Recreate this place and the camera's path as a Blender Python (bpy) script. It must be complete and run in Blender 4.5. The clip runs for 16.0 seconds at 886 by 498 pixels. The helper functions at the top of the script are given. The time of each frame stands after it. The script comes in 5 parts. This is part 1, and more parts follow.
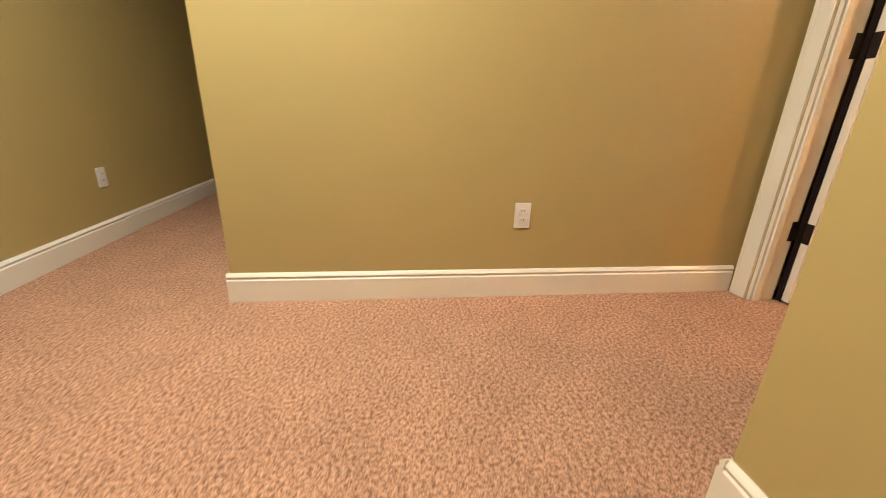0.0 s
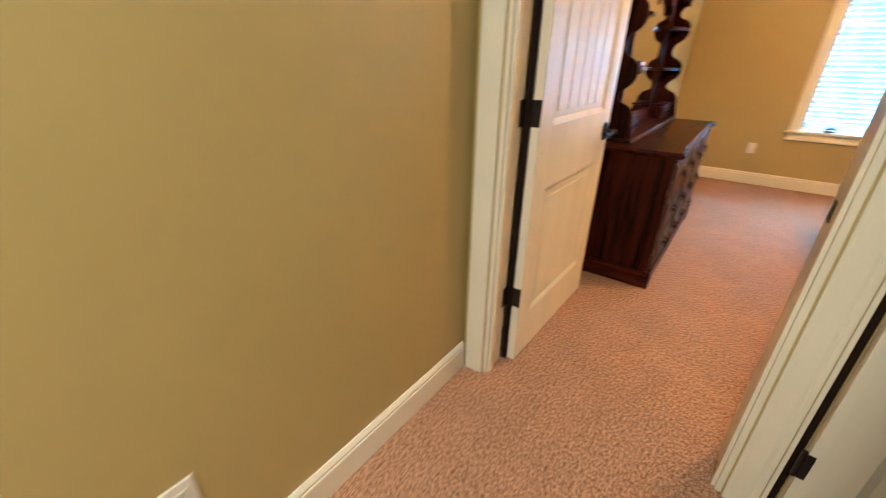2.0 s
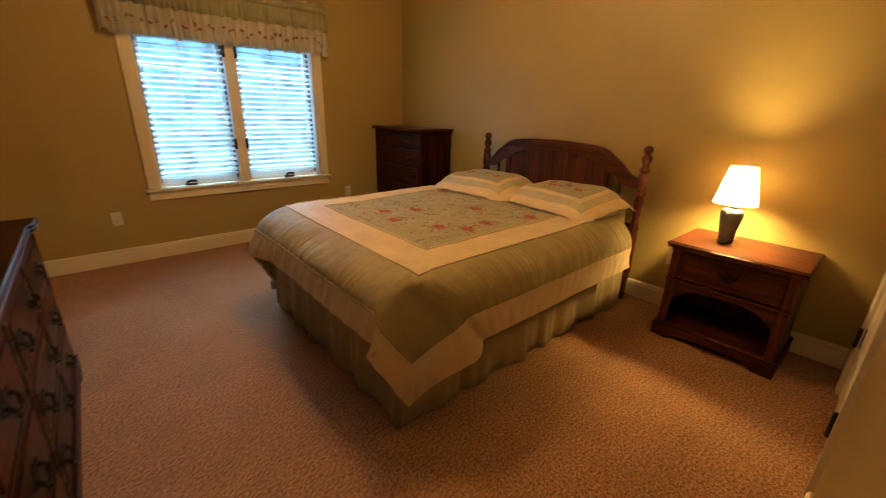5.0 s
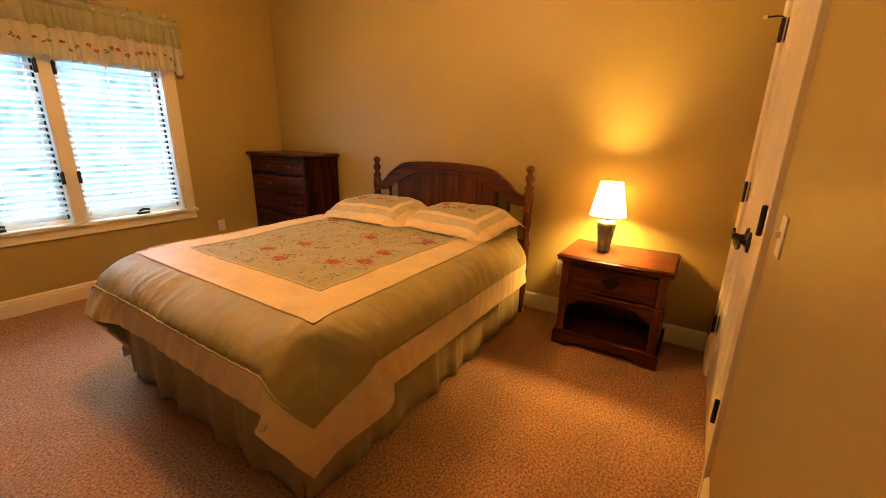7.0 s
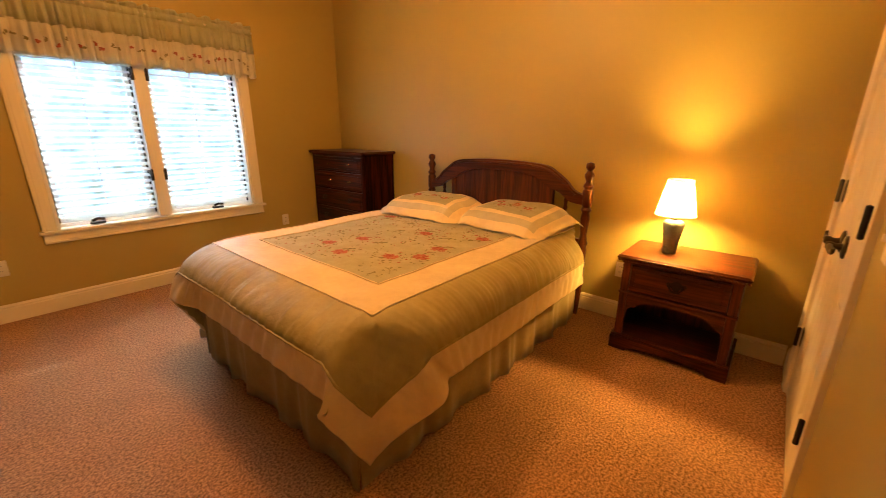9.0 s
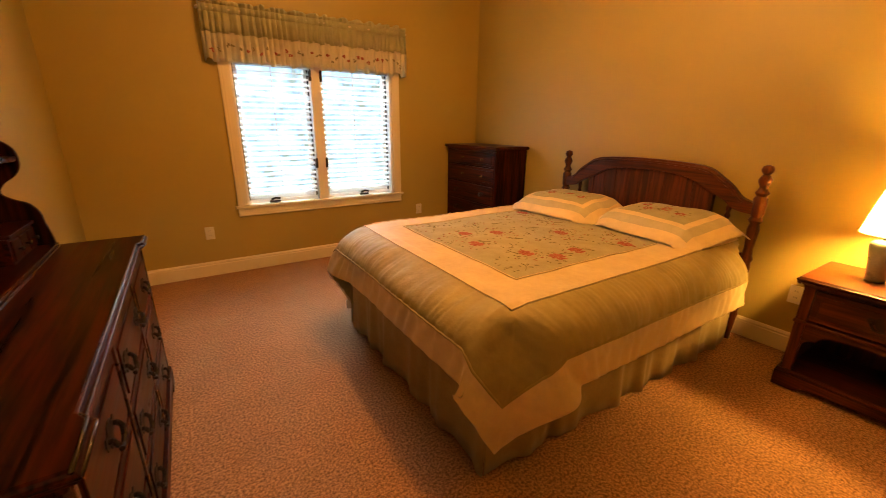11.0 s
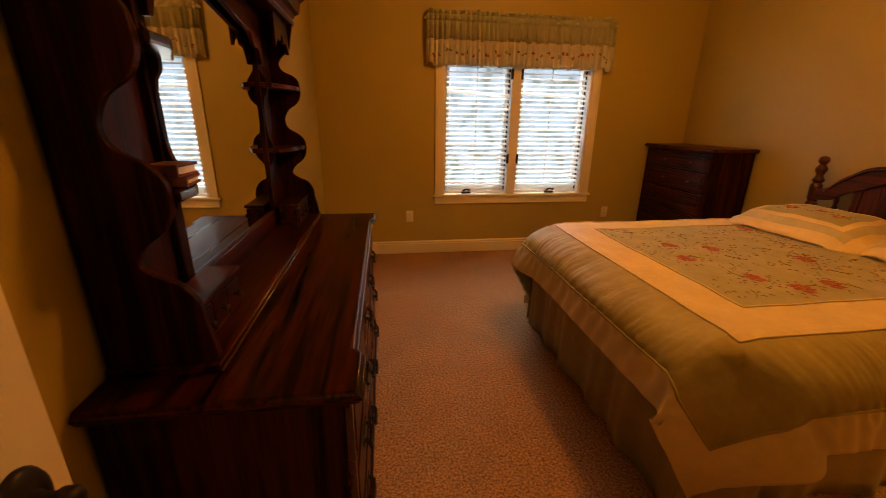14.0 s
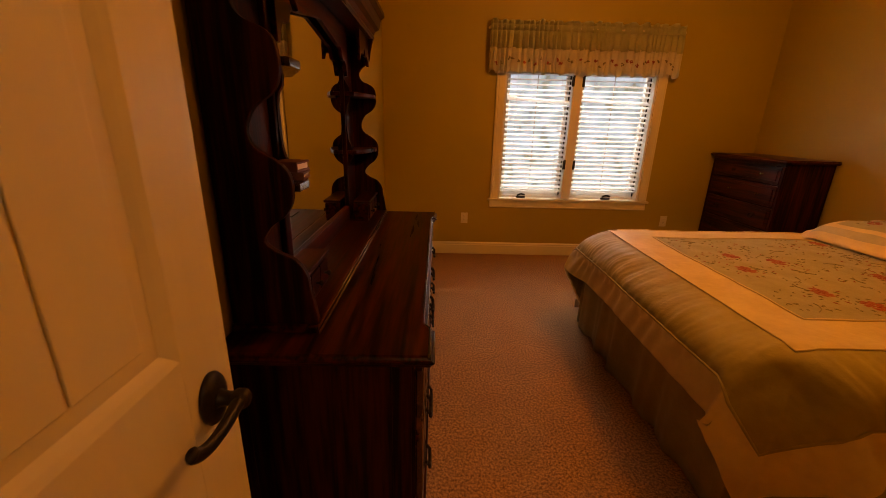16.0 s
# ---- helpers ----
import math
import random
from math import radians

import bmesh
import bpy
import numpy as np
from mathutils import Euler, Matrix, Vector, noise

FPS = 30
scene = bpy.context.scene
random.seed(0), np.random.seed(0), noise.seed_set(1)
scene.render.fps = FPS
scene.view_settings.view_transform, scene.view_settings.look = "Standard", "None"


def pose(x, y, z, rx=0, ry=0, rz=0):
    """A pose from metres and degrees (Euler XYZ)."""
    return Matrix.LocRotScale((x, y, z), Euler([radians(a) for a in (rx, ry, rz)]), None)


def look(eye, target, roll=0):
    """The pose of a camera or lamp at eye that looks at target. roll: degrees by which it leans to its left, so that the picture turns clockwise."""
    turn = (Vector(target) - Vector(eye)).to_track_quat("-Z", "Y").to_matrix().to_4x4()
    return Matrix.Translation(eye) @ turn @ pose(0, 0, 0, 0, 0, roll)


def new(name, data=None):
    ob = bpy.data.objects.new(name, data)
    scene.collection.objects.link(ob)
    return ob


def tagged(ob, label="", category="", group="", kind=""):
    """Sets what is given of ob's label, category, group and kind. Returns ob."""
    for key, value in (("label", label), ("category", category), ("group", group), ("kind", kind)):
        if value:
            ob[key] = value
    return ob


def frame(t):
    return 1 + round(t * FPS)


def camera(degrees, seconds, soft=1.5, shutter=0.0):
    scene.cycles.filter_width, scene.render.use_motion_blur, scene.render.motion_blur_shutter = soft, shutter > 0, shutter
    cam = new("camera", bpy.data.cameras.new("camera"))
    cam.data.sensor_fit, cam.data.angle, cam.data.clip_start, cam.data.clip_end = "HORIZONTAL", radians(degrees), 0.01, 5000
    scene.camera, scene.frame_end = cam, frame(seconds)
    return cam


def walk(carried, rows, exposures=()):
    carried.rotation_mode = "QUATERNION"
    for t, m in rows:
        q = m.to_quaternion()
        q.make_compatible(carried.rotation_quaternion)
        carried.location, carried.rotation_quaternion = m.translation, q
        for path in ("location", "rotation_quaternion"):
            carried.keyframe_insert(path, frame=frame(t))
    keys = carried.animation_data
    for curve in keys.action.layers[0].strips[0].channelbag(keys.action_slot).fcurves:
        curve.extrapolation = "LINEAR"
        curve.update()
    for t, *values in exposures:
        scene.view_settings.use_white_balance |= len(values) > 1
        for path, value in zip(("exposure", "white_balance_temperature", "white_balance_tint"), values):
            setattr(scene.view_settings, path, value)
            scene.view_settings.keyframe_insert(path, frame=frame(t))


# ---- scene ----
cam = camera(96.4, 16.0, soft=0.8, shutter=0.5)
PATH = [
    (0, (1.519, -1.786, 0.838), (-0.351, -1.566, 0.162), 1.7),
    (0.5, (1.302, -1.769, 1.006), (-0.477, -1.363, 0.188), 1.4),
    (1, (1.028, -1.766, 1.121), (-0.563, -0.855, 0.321), 0.9),
    (1.5, (0.831, -1.579, 1.246), (-0.534, -0.384, 0.405), 1.5),
    (2, (0.628, -1.331, 1.276), (-0.447, 0.116, 0.41), 0.8),
    (2.5, (0.465, -1.086, 1.295), (-0.138, 0.624, 0.451), 1.2),
    (3, (0.394, -0.79, 1.291), (0.146, 0.988, 0.409), 1.1),
    (3.5, (0.406, -0.462, 1.313), (0.489, 1.348, 0.466), 1.0),
    (4, (0.445, -0.204, 1.333), (1.015, 1.545, 0.549), -0.1),
    (4.5, (0.502, 0.032, 1.353), (1.52, 1.577, 0.592), 1.0),
    (5, (0.638, 0.183, 1.359), (1.887, 1.596, 0.692), 1.6),
    (7.5, (0.733, 0.292, 1.372), (2.356, 1.316, 0.812), 0.9),
    (8, (0.73, 0.29, 1.373), (2.325, 1.356, 0.807), 0.6),
    (10.5, (0.647, 0.375, 1.349), (1.791, 1.906, 0.76), 0.6),
    (11, (0.615, 0.38, 1.37), (1.643, 1.987, 0.769), 0.6),
    (11.5, (0.599, 0.392, 1.367), (1.516, 2.065, 0.767), 0.6),
    (12, (0.573, 0.402, 1.368), (1.359, 2.139, 0.764), 0.5),
    (12.5, (0.541, 0.409, 1.374), (1.199, 2.195, 0.759), 0.5),
    (13, (0.513, 0.414, 1.374), (1.044, 2.24, 0.753), 0.9),
    (13.5, (0.482, 0.415, 1.377), (0.882, 2.272, 0.752), 0.8),
    (14, (0.457, 0.413, 1.375), (0.736, 2.292, 0.749), 0.8),
    (14.5, (0.428, 0.407, 1.375), (0.587, 2.301, 0.753), 0.5),
    (15, (0.399, 0.387, 1.378), (0.449, 2.288, 0.758), 0.5),
    (15.5, (0.393, 0.37, 1.375), (0.433, 2.263, 0.733), 1.0),
    (16, (0.394, 0.275, 1.385), (0.433, 2.179, 0.773), 1.5),
]

EXPOSURES = [
    (0.0, 1.30, 4030, 0), (1.5, 1.20, 3850, -3), (2.0, 1.10, 3800, -6), (2.5, 0.99, 3850, -6), (3.5, 0.36, 3950, -11), (4.0, -0.12, 3980, -15), (4.5, -0.56, 4400, -11), (5.0, -0.62, 4850, -7), (7.5, 0.05, 5900, 4), (10.5, 0.10, 6800, 9), (11.5, -0.36, 7150, 9), (12.5, -0.79, 7700, 11), (14.5, -0.88, 9500, 25), (16.0, -1.14, 11200, 32),
]
walk(cam, [(t, look(eye, target, roll)) for t, eye, target, roll in PATH], EXPOSURES)

# ---- world and lights ----
world = bpy.data.worlds.new("world")
scene.world = world
world.use_nodes = True
wn = world.node_tree.nodes
sky = wn.new("ShaderNodeTexSky")
sky.sky_type, sky.sun_disc = "NISHITA", False
sky.sun_elevation, sky.sun_rotation = radians(51), radians(35)
wn["Background"].inputs["Strength"].default_value = 0.12
world.node_tree.links.new(sky.outputs["Color"], wn["Background"].inputs["Color"])


def lamp_at(name, kind, m, power, colour, **settings):
    data = bpy.data.lights.new(name, kind)
    data.energy, data.color = power, colour
    for key, value in settings.items():
        setattr(data, key, value)
    ob = new(name, data)
    ob.matrix_world = m
    return ob


# the sun stands behind the window wall, a little to the east of it
lamp_at("sun", "SUN", look((1.24, 4.50, 1.60), (0.49, 3.44, 0.0)), 5.0, (1.0, 0.94, 0.85), angle=radians(0.5))
# daylight that the sky sends through the window
lamp_at("window_daylight", "AREA", look((1.79, 5.6, 2.95), (1.75, 3.9, 0.9)), 360, (0.66, 0.85, 1.0),
        shape="RECTANGLE", size=1.9, size_y=1.3)
# ceiling light of the landing
lamp_at("hall_ceiling_light", "AREA", look((0.66, -2.40, 2.68), (0.66, -2.39, 0.0)), 58, (1.0, 0.67, 0.365), shape="DISK", size=0.60)
# ceiling light in the middle of the bedroom
lamp_at("bedroom_ceiling_light", "POINT", pose(1.85, 2.20, 2.48), 102, (1.0, 0.42, 0.10), shadow_soft_size=0.13)
# bulb of the bedside lamp
lamp_at("lamp_bulb", "POINT", pose(3.44, 0.775, 0.965), 172, (1.0, 0.50, 0.105), shadow_soft_size=0.06)


# ---- materials ----
def material(name, colour, rough=0.6, metal=0.0, second=None, big=1.5, fine=60.0, vary=0.35, bump=0.1, depth=0.004,
             stretch=(1, 1, 1), coat=0.0, sheen=0.0, glow=0.0, rough_vary=0.12, per_piece=0.0, spread=1.0, spec=0.5, patch=0.0):
    """Two scales of variation between colour and second, with relief from the finer one."""
    m = bpy.data.materials.new(name)
    m.use_nodes = True
    n, ln = m.node_tree.nodes, m.node_tree.links
    b = n["Principled BSDF"]
    second = second or tuple(c * 0.8 for c in colour)
    coord = n.new("ShaderNodeTexCoord")
    mapping = n.new("ShaderNodeMapping")
    mapping.inputs["Scale"].default_value = stretch
    ln.new(coord.outputs["Object"], mapping.inputs["Vector"])
    n1, n2 = n.new("ShaderNodeTexNoise"), n.new("ShaderNodeTexNoise")
    for node, s, detail in ((n1, big, 4), (n2, fine, 3)):
        node.inputs["Scale"].default_value = s
        node.inputs["Detail"].default_value = detail
        ln.new(mapping.outputs["Vector"], node.inputs["Vector"])
    add = n.new("ShaderNodeMath")
    add.operation = "MULTIPLY_ADD"
    ln.new(n2.outputs["Fac"], add.inputs[0])
    add.inputs[1].default_value = vary
    ln.new(n1.outputs["Fac"], add.inputs[2])
    ramp = n.new("ShaderNodeMapRange")
    mid, half = 0.5 + vary * 0.5, (0.15 + vary * 0.15) * spread
    ramp.inputs["From Min"].default_value, ramp.inputs["From Max"].default_value = mid - half, mid + half
    ln.new(add.outputs[0], ramp.inputs["Value"])
    mix = n.new("ShaderNodeMix")
    mix.data_type = "RGBA"
    mix.inputs["A"].default_value = (*colour, 1)
    mix.inputs["B"].default_value = (*second, 1)
    ln.new(ramp.outputs[0], mix.inputs["Factor"])
    out = mix.outputs["Result"]
    if per_piece:
        info, hsv, rng = n.new("ShaderNodeObjectInfo"), n.new("ShaderNodeHueSaturation"), n.new("ShaderNodeMapRange")
        rng.inputs["To Min"].default_value, rng.inputs["To Max"].default_value = 1 - per_piece, 1 + per_piece
        ln.new(info.outputs["Random"], rng.inputs["Value"])
        ln.new(rng.outputs[0], hsv.inputs["Value"])
        ln.new(out, hsv.inputs["Color"])
        out = hsv.outputs["Color"]
    if patch:
        n3, hsv, rng = n.new("ShaderNodeTexNoise"), n.new("ShaderNodeHueSaturation"), n.new("ShaderNodeMapRange")
        n3.inputs["Scale"].default_value, n3.inputs["Detail"].default_value = 5.0, 5
        n3.inputs["Distortion"].default_value = 0.6
        ln.new(coord.outputs["Object"], n3.inputs["Vector"])
        rng.inputs["From Min"].default_value, rng.inputs["From Max"].default_value = 0.35, 0.65
        rng.inputs["To Min"].default_value, rng.inputs["To Max"].default_value = 1 - patch, 1 + patch
        ln.new(n3.outputs["Fac"], rng.inputs["Value"])
        ln.new(rng.outputs[0], hsv.inputs["Value"])
        ln.new(out, hsv.inputs["Color"])
        out = hsv.outputs["Color"]
    ln.new(out, b.inputs["Base Color"])
    rr = n.new("ShaderNodeMapRange")
    rr.inputs["To Min"].default_value, rr.inputs["To Max"].default_value = rough - rough_vary, min(1, rough + rough_vary)
    ln.new(n1.outputs["Fac"], rr.inputs["Value"])
    ln.new(rr.outputs[0], b.inputs["Roughness"])
    b.inputs["Metallic"].default_value = metal
    b.inputs["Specular IOR Level"].default_value = spec
    b.inputs["Coat Weight"].default_value = coat
    b.inputs["Coat Roughness"].default_value = 0.15
    b.inputs["Sheen Weight"].default_value = sheen
    if bump:
        bp = n.new("ShaderNodeBump")
        bp.inputs["Strength"].default_value, bp.inputs["Distance"].default_value = bump, depth
        ln.new(n2.outputs["Fac"], bp.inputs["Height"])
        ln.new(bp.outputs["Normal"], b.inputs["Normal"])
    if glow:
        b.inputs["Emission Color"].default_value = (*colour, 1)
        b.inputs["Emission Strength"].default_value = glow
    return m


PAINT = material("wall_paint", (0.402, 0.312, 0.092), 0.48, second=(0.370, 0.284, 0.082), big=0.8, fine=220, vary=0.2, bump=0.12, depth=0.0015)
CEIL = material("ceiling_paint", (0.66, 0.63, 0.56), 0.8, second=(0.60, 0.57, 0.50), fine=90, bump=0.3, depth=0.003)
TRIM = material("trim_paint", (0.74, 0.67, 0.51), 0.38, second=(0.68, 0.61, 0.455), big=2.0, fine=120, vary=0.2, bump=0.04, depth=0.001)
DOORP = material("door_paint", (0.74, 0.67, 0.51), 0.36, second=(0.69, 0.62, 0.465), big=3.0, fine=26, vary=0.25, bump=0.10, depth=0.0015, stretch=(3, 3, 0.35))
CARPET = material("carpet", (0.160, 0.085, 0.044), 0.95, second=(0.53, 0.303, 0.164), big=88, fine=225, vary=0.9, bump=0.35, depth=0.010, sheen=0.04, rough_vary=0.04, spread=0.62, spec=0.1, patch=0.06)
PLATE = material("plate_plastic", (0.76, 0.70, 0.58), 0.35, big=4, fine=100, bump=0.02)
SLOT = material("slot", (0.05, 0.045, 0.04), 0.6, bump=0)
BRONZE = material("oiled_bronze", (0.012, 0.010, 0.009), 0.45, metal=0.25, spec=0.3, second=(0.022, 0.015, 0.010), big=25, fine=120, bump=0.06, depth=0.001)
BRASS = material("aged_brass", (0.014, 0.009, 0.005), 0.5, metal=0.6, second=(0.022, 0.014, 0.008), big=40, fine=150, bump=0.1, depth=0.001)
BRIGHT = material("polished_knob", (0.30, 0.25, 0.17), 0.22, metal=0.9, big=30, bump=0)
# near-black colour that paints shade into the gaps beside the doors
GAP_SHADE = material("gap_shade", (0.014, 0.007, 0.004), 0.8, bump=0, spec=0.1)
UNLIT = material("unlit_dark", (0.10, 0.08, 0.05), 0.9)


def wood(name, light, dark, along, coat=0.0, rough=0.36, spec=0.25):
    s = [17.0, 17.0, 17.0]
    s["xyz".index(along)] = 0.9
    m = material(name, dark, rough, second=light, big=1.0, fine=5.0, vary=0.7, bump=0.10, depth=0.002, stretch=tuple(s), coat=coat, per_piece=0.10, spread=0.6, spec=spec)
    m.node_tree.nodes["Noise Texture"].inputs["Distortion"].default_value = 0.9
    return m


RED_L, RED_D = (0.062, 0.0098, 0.0020), (0.0045, 0.0011, 0.0006)
WOOD_X = wood("cherry_grain_x", RED_L, RED_D, "x", spec=0.1)
WOOD_Y = wood("cherry_grain_y", RED_L, RED_D, "y", rough=0.32, spec=0.12)
WOOD_EDGE = wood("cherry_lacquered_edge", RED_L, RED_D, "y", coat=0.75, rough=0.26, spec=0.5)
# darker cherry for upright parts: shade on the ends is put into it
WOOD_Z = wood("cherry_grain_z_shaded", (0.040, 0.0065, 0.0018), RED_D, "z", rough=0.5, spec=0.08)
OAK_L, OAK_D = (0.105, 0.026, 0.0055), (0.030, 0.0075, 0.0019)
OAK_Y = wood("oak_grain_y", OAK_L, OAK_D, "y")
OAK_Z = wood("oak_grain_z", OAK_L, OAK_D, "z")
OAK_X = wood("oak_grain_x", OAK_L, OAK_D, "x")
SAGE = material("sage_satin", (0.375, 0.325, 0.135), 0.56, second=(0.285, 0.245, 0.098), big=5, fine=26, vary=0.5, bump=0.4, depth=0.008, sheen=0.08)
PANEL = material("sage_embroidery_ground", (0.36, 0.345, 0.205), 0.6, second=(0.30, 0.285, 0.16), big=14, fine=90, vary=0.5, bump=0.25, depth=0.004, sheen=0.2)
CREAM = material("cream_satin", (0.73, 0.605, 0.36), 0.46, second=(0.62, 0.50, 0.29), big=6, fine=30, vary=0.5, bump=0.4, depth=0.006, sheen=0.08)
SKIRT = material("skirt_cloth", (0.33, 0.265, 0.125), 0.6, second=(0.26, 0.205, 0.092), big=8, fine=60, vary=0.4, bump=0.2, depth=0.004, sheen=0.08)
STRIPE = material("sham_stripe", (0.50, 0.46, 0.31), 0.5, big=9, fine=60, bump=0.15, sheen=0.3)
PETAL = material("red_thread", (0.26, 0.030, 0.024), 0.6, second=(0.42, 0.13, 0.085), big=40, fine=200, bump=0.2, depth=0.002)
LEAF = material("green_thread", (0.20, 0.175, 0.075), 0.65, second=(0.28, 0.235, 0.115), big=40, fine=200, bump=0.2, depth=0.002)
VAL_TOP = material("valance_sage", (0.44, 0.43, 0.25), 0.8, second=(0.53, 0.51, 0.31), big=12, fine=120, bump=0.2, depth=0.003, sheen=0.2)
VAL_LOW = material("valance_cream", (0.74, 0.70, 0.56), 0.8, second=(0.66, 0.62, 0.48), big=10, fine=120, bump=0.2, depth=0.003, sheen=0.2)
CERAMIC = material("grey_green_glaze", (0.15, 0.18, 0.17), 0.3, second=(0.09, 0.11, 0.10), big=12, fine=80, bump=0.05, coat=0.4)
CABLE = material("lamp_cable", (0.12, 0.08, 0.04), 0.5, bump=0)
VINYL = material("window_vinyl", (0.80, 0.79, 0.76), 0.4, big=3, fine=90, bump=0.03, second=(0.74, 0.73, 0.70))


def slat_material():
    m = material("blind_slat", (0.88, 0.89, 0.88), 0.45, second=(0.76, 0.77, 0.76), big=3, fine=80, bump=0.03, per_piece=0.04)
    n, ln = m.node_tree.nodes, m.node_tree.links
    tr, mx = n.new("ShaderNodeBsdfTranslucent"), n.new("ShaderNodeMixShader")
    tr.inputs["Color"].default_value = (0.88, 0.94, 0.97, 1)
    mx.inputs[0].default_value = 0.55
    ln.new(n["Principled BSDF"].outputs[0], mx.inputs[1])
    ln.new(tr.outputs[0], mx.inputs[2])
    ln.new(mx.outputs[0], n["Material Output"].inputs["Surface"])
    return m


def shade_material():
    m = material("shade_linen", (0.86, 0.74, 0.50), 0.8, second=(0.80, 0.68, 0.45), big=6, fine=200, bump=0.15, depth=0.002, glow=1.2)
    n, ln = m.node_tree.nodes, m.node_tree.links
    tr, mx = n.new("ShaderNodeBsdfTranslucent"), n.new("ShaderNodeMixShader")
    tr.inputs["Color"].default_value = (0.98, 0.80, 0.40, 1)
    mx.inputs[0].default_value = 0.92
    ln.new(n["Principled BSDF"].outputs[0], mx.inputs[1])
    ln.new(tr.outputs[0], mx.inputs[2])
    ln.new(mx.outputs[0], n["Material Output"].inputs["Surface"])
    return m


def glass_material():
    m = bpy.data.materials.new("window_glass")
    m.use_nodes = True
    b = m.node_tree.nodes["Principled BSDF"]
    b.inputs["Base Color"].default_value = (0.95, 0.98, 0.97, 1)
    b.inputs["Roughness"].default_value = 0.02
    b.inputs["Transmission Weight"].default_value = 1.0
    b.inputs["IOR"].default_value = 1.45
    return m


def mirror_material():
    m = bpy.data.materials.new("mirror_glass")
    m.use_nodes = True
    b = m.node_tree.nodes["Principled BSDF"]
    b.inputs["Base Color"].default_value = (0.86, 0.88, 0.87, 1)
    b.inputs["Metallic"].default_value = 1.0
    b.inputs["Roughness"].default_value = 0.015
    return m


def garden_material():
    """Bright sky through a far hedge of leaves."""
    m = bpy.data.materials.new("garden_distance")
    m.use_nodes = True
    n, ln = m.node_tree.nodes, m.node_tree.links
    n.remove(n["Principled BSDF"])
    co, noise_a, ramp, em = n.new("ShaderNodeTexCoord"), n.new("ShaderNodeTexNoise"), n.new("ShaderNodeValToRGB"), n.new("ShaderNodeEmission")
    noise_a.inputs["Scale"].default_value, noise_a.inputs["Detail"].default_value = 2.6, 8
    ln.new(co.outputs["Object"], noise_a.inputs["Vector"])
    ln.new(noise_a.outputs["Fac"], ramp.inputs["Fac"])
    ramp.color_ramp.elements[0].position, ramp.color_ramp.elements[0].color = 0.36, (0.26, 0.36, 0.36, 1)
    ramp.color_ramp.elements[1].position, ramp.color_ramp.elements[1].color = 0.58, (0.60, 0.96, 1.50, 1)
    ln.new(ramp.outputs["Color"], em.inputs["Color"])
    em.inputs["Strength"].default_value = 1.7
    ln.new(em.outputs[0], n["Material Output"].inputs["Surface"])
    return m


def let_light_through(m, colour, share):
    """Thin cloth: a share of the light passes through it."""
    n, ln = m.node_tree.nodes, m.node_tree.links
    tr, mx = n.new("ShaderNodeBsdfTranslucent"), n.new("ShaderNodeMixShader")
    tr.inputs["Color"].default_value = (*colour, 1)
    mx.inputs[0].default_value = share
    ln.new(n["Principled BSDF"].outputs[0], mx.inputs[1])
    ln.new(tr.outputs[0], mx.inputs[2])
    ln.new(mx.outputs[0], n["Material Output"].inputs["Surface"])


let_light_through(VAL_TOP, (0.46, 0.52, 0.36), 0.30)
let_light_through(VAL_LOW, (0.80, 0.76, 0.62), 0.30)
SLAT, SHADE, GLASS, MIRROR, GARDEN = slat_material(), shade_material(), glass_material(), mirror_material(), garden_material()


# ---- mesh helpers: all in world coordinates ----
def thing(name, x, y, z, label, category, group="", kind=""):
    ob = new(name)
    ob.empty_display_size = 0.1
    ob.location = (x, y, z)
    return tagged(ob, label, category, group, kind)


def place_of(ob):
    v = Vector(ob.location)
    return v + place_of(ob.parent) if ob.parent else v


def part(name, bm, mat, parent=None, label="", smooth=False):
    if parent:
        bmesh.ops.translate(bm, verts=bm.verts, vec=-place_of(parent))
    me = bpy.data.meshes.new(name)
    bm.to_mesh(me)
    bm.free()
    me.materials.append(mat)
    if smooth:
        me.polygons.foreach_set("use_smooth", [True] * len(me.polygons))
    ob = new(name, me)
    ob.parent = parent
    if label:
        tagged(ob, label)
    return ob


def smooth_by_angle(ob, degrees=35):
    """Smooth shading with the sharp edges kept."""
    me = ob.data
    me.polygons.foreach_set("use_smooth", [True] * len(me.polygons))
    bm = bmesh.new()
    bm.from_mesh(me)
    for e in bm.edges:
        e.smooth = len(e.link_faces) == 2 and e.calc_face_angle(0) < radians(degrees)
    bm.to_mesh(me)
    bm.free()
    return ob


def box(x0, x1, y0, y1, z0, z1, bevel=0.0, bm=None):
    own = bmesh.new()
    vs = bmesh.ops.create_cube(own, size=1.0)["verts"]
    for v in vs:
        v.co = Vector(((x0 + x1) / 2 + v.co.x * (x1 - x0), (y0 + y1) / 2 + v.co.y * (y1 - y0), (z0 + z1) / 2 + v.co.z * (z1 - z0)))
    if bevel:
        bmesh.ops.bevel(own, geom=own.edges[:], offset=bevel, segments=2, profile=0.6, affect="EDGES")
    if bm is None:
        return own
    merge(bm, own)
    return bm


def merge(bm, other):
    me = bpy.data.meshes.new("tmp")
    other.to_mesh(me)
    other.free()
    bm.from_mesh(me)
    bpy.data.meshes.remove(me)
    return bm


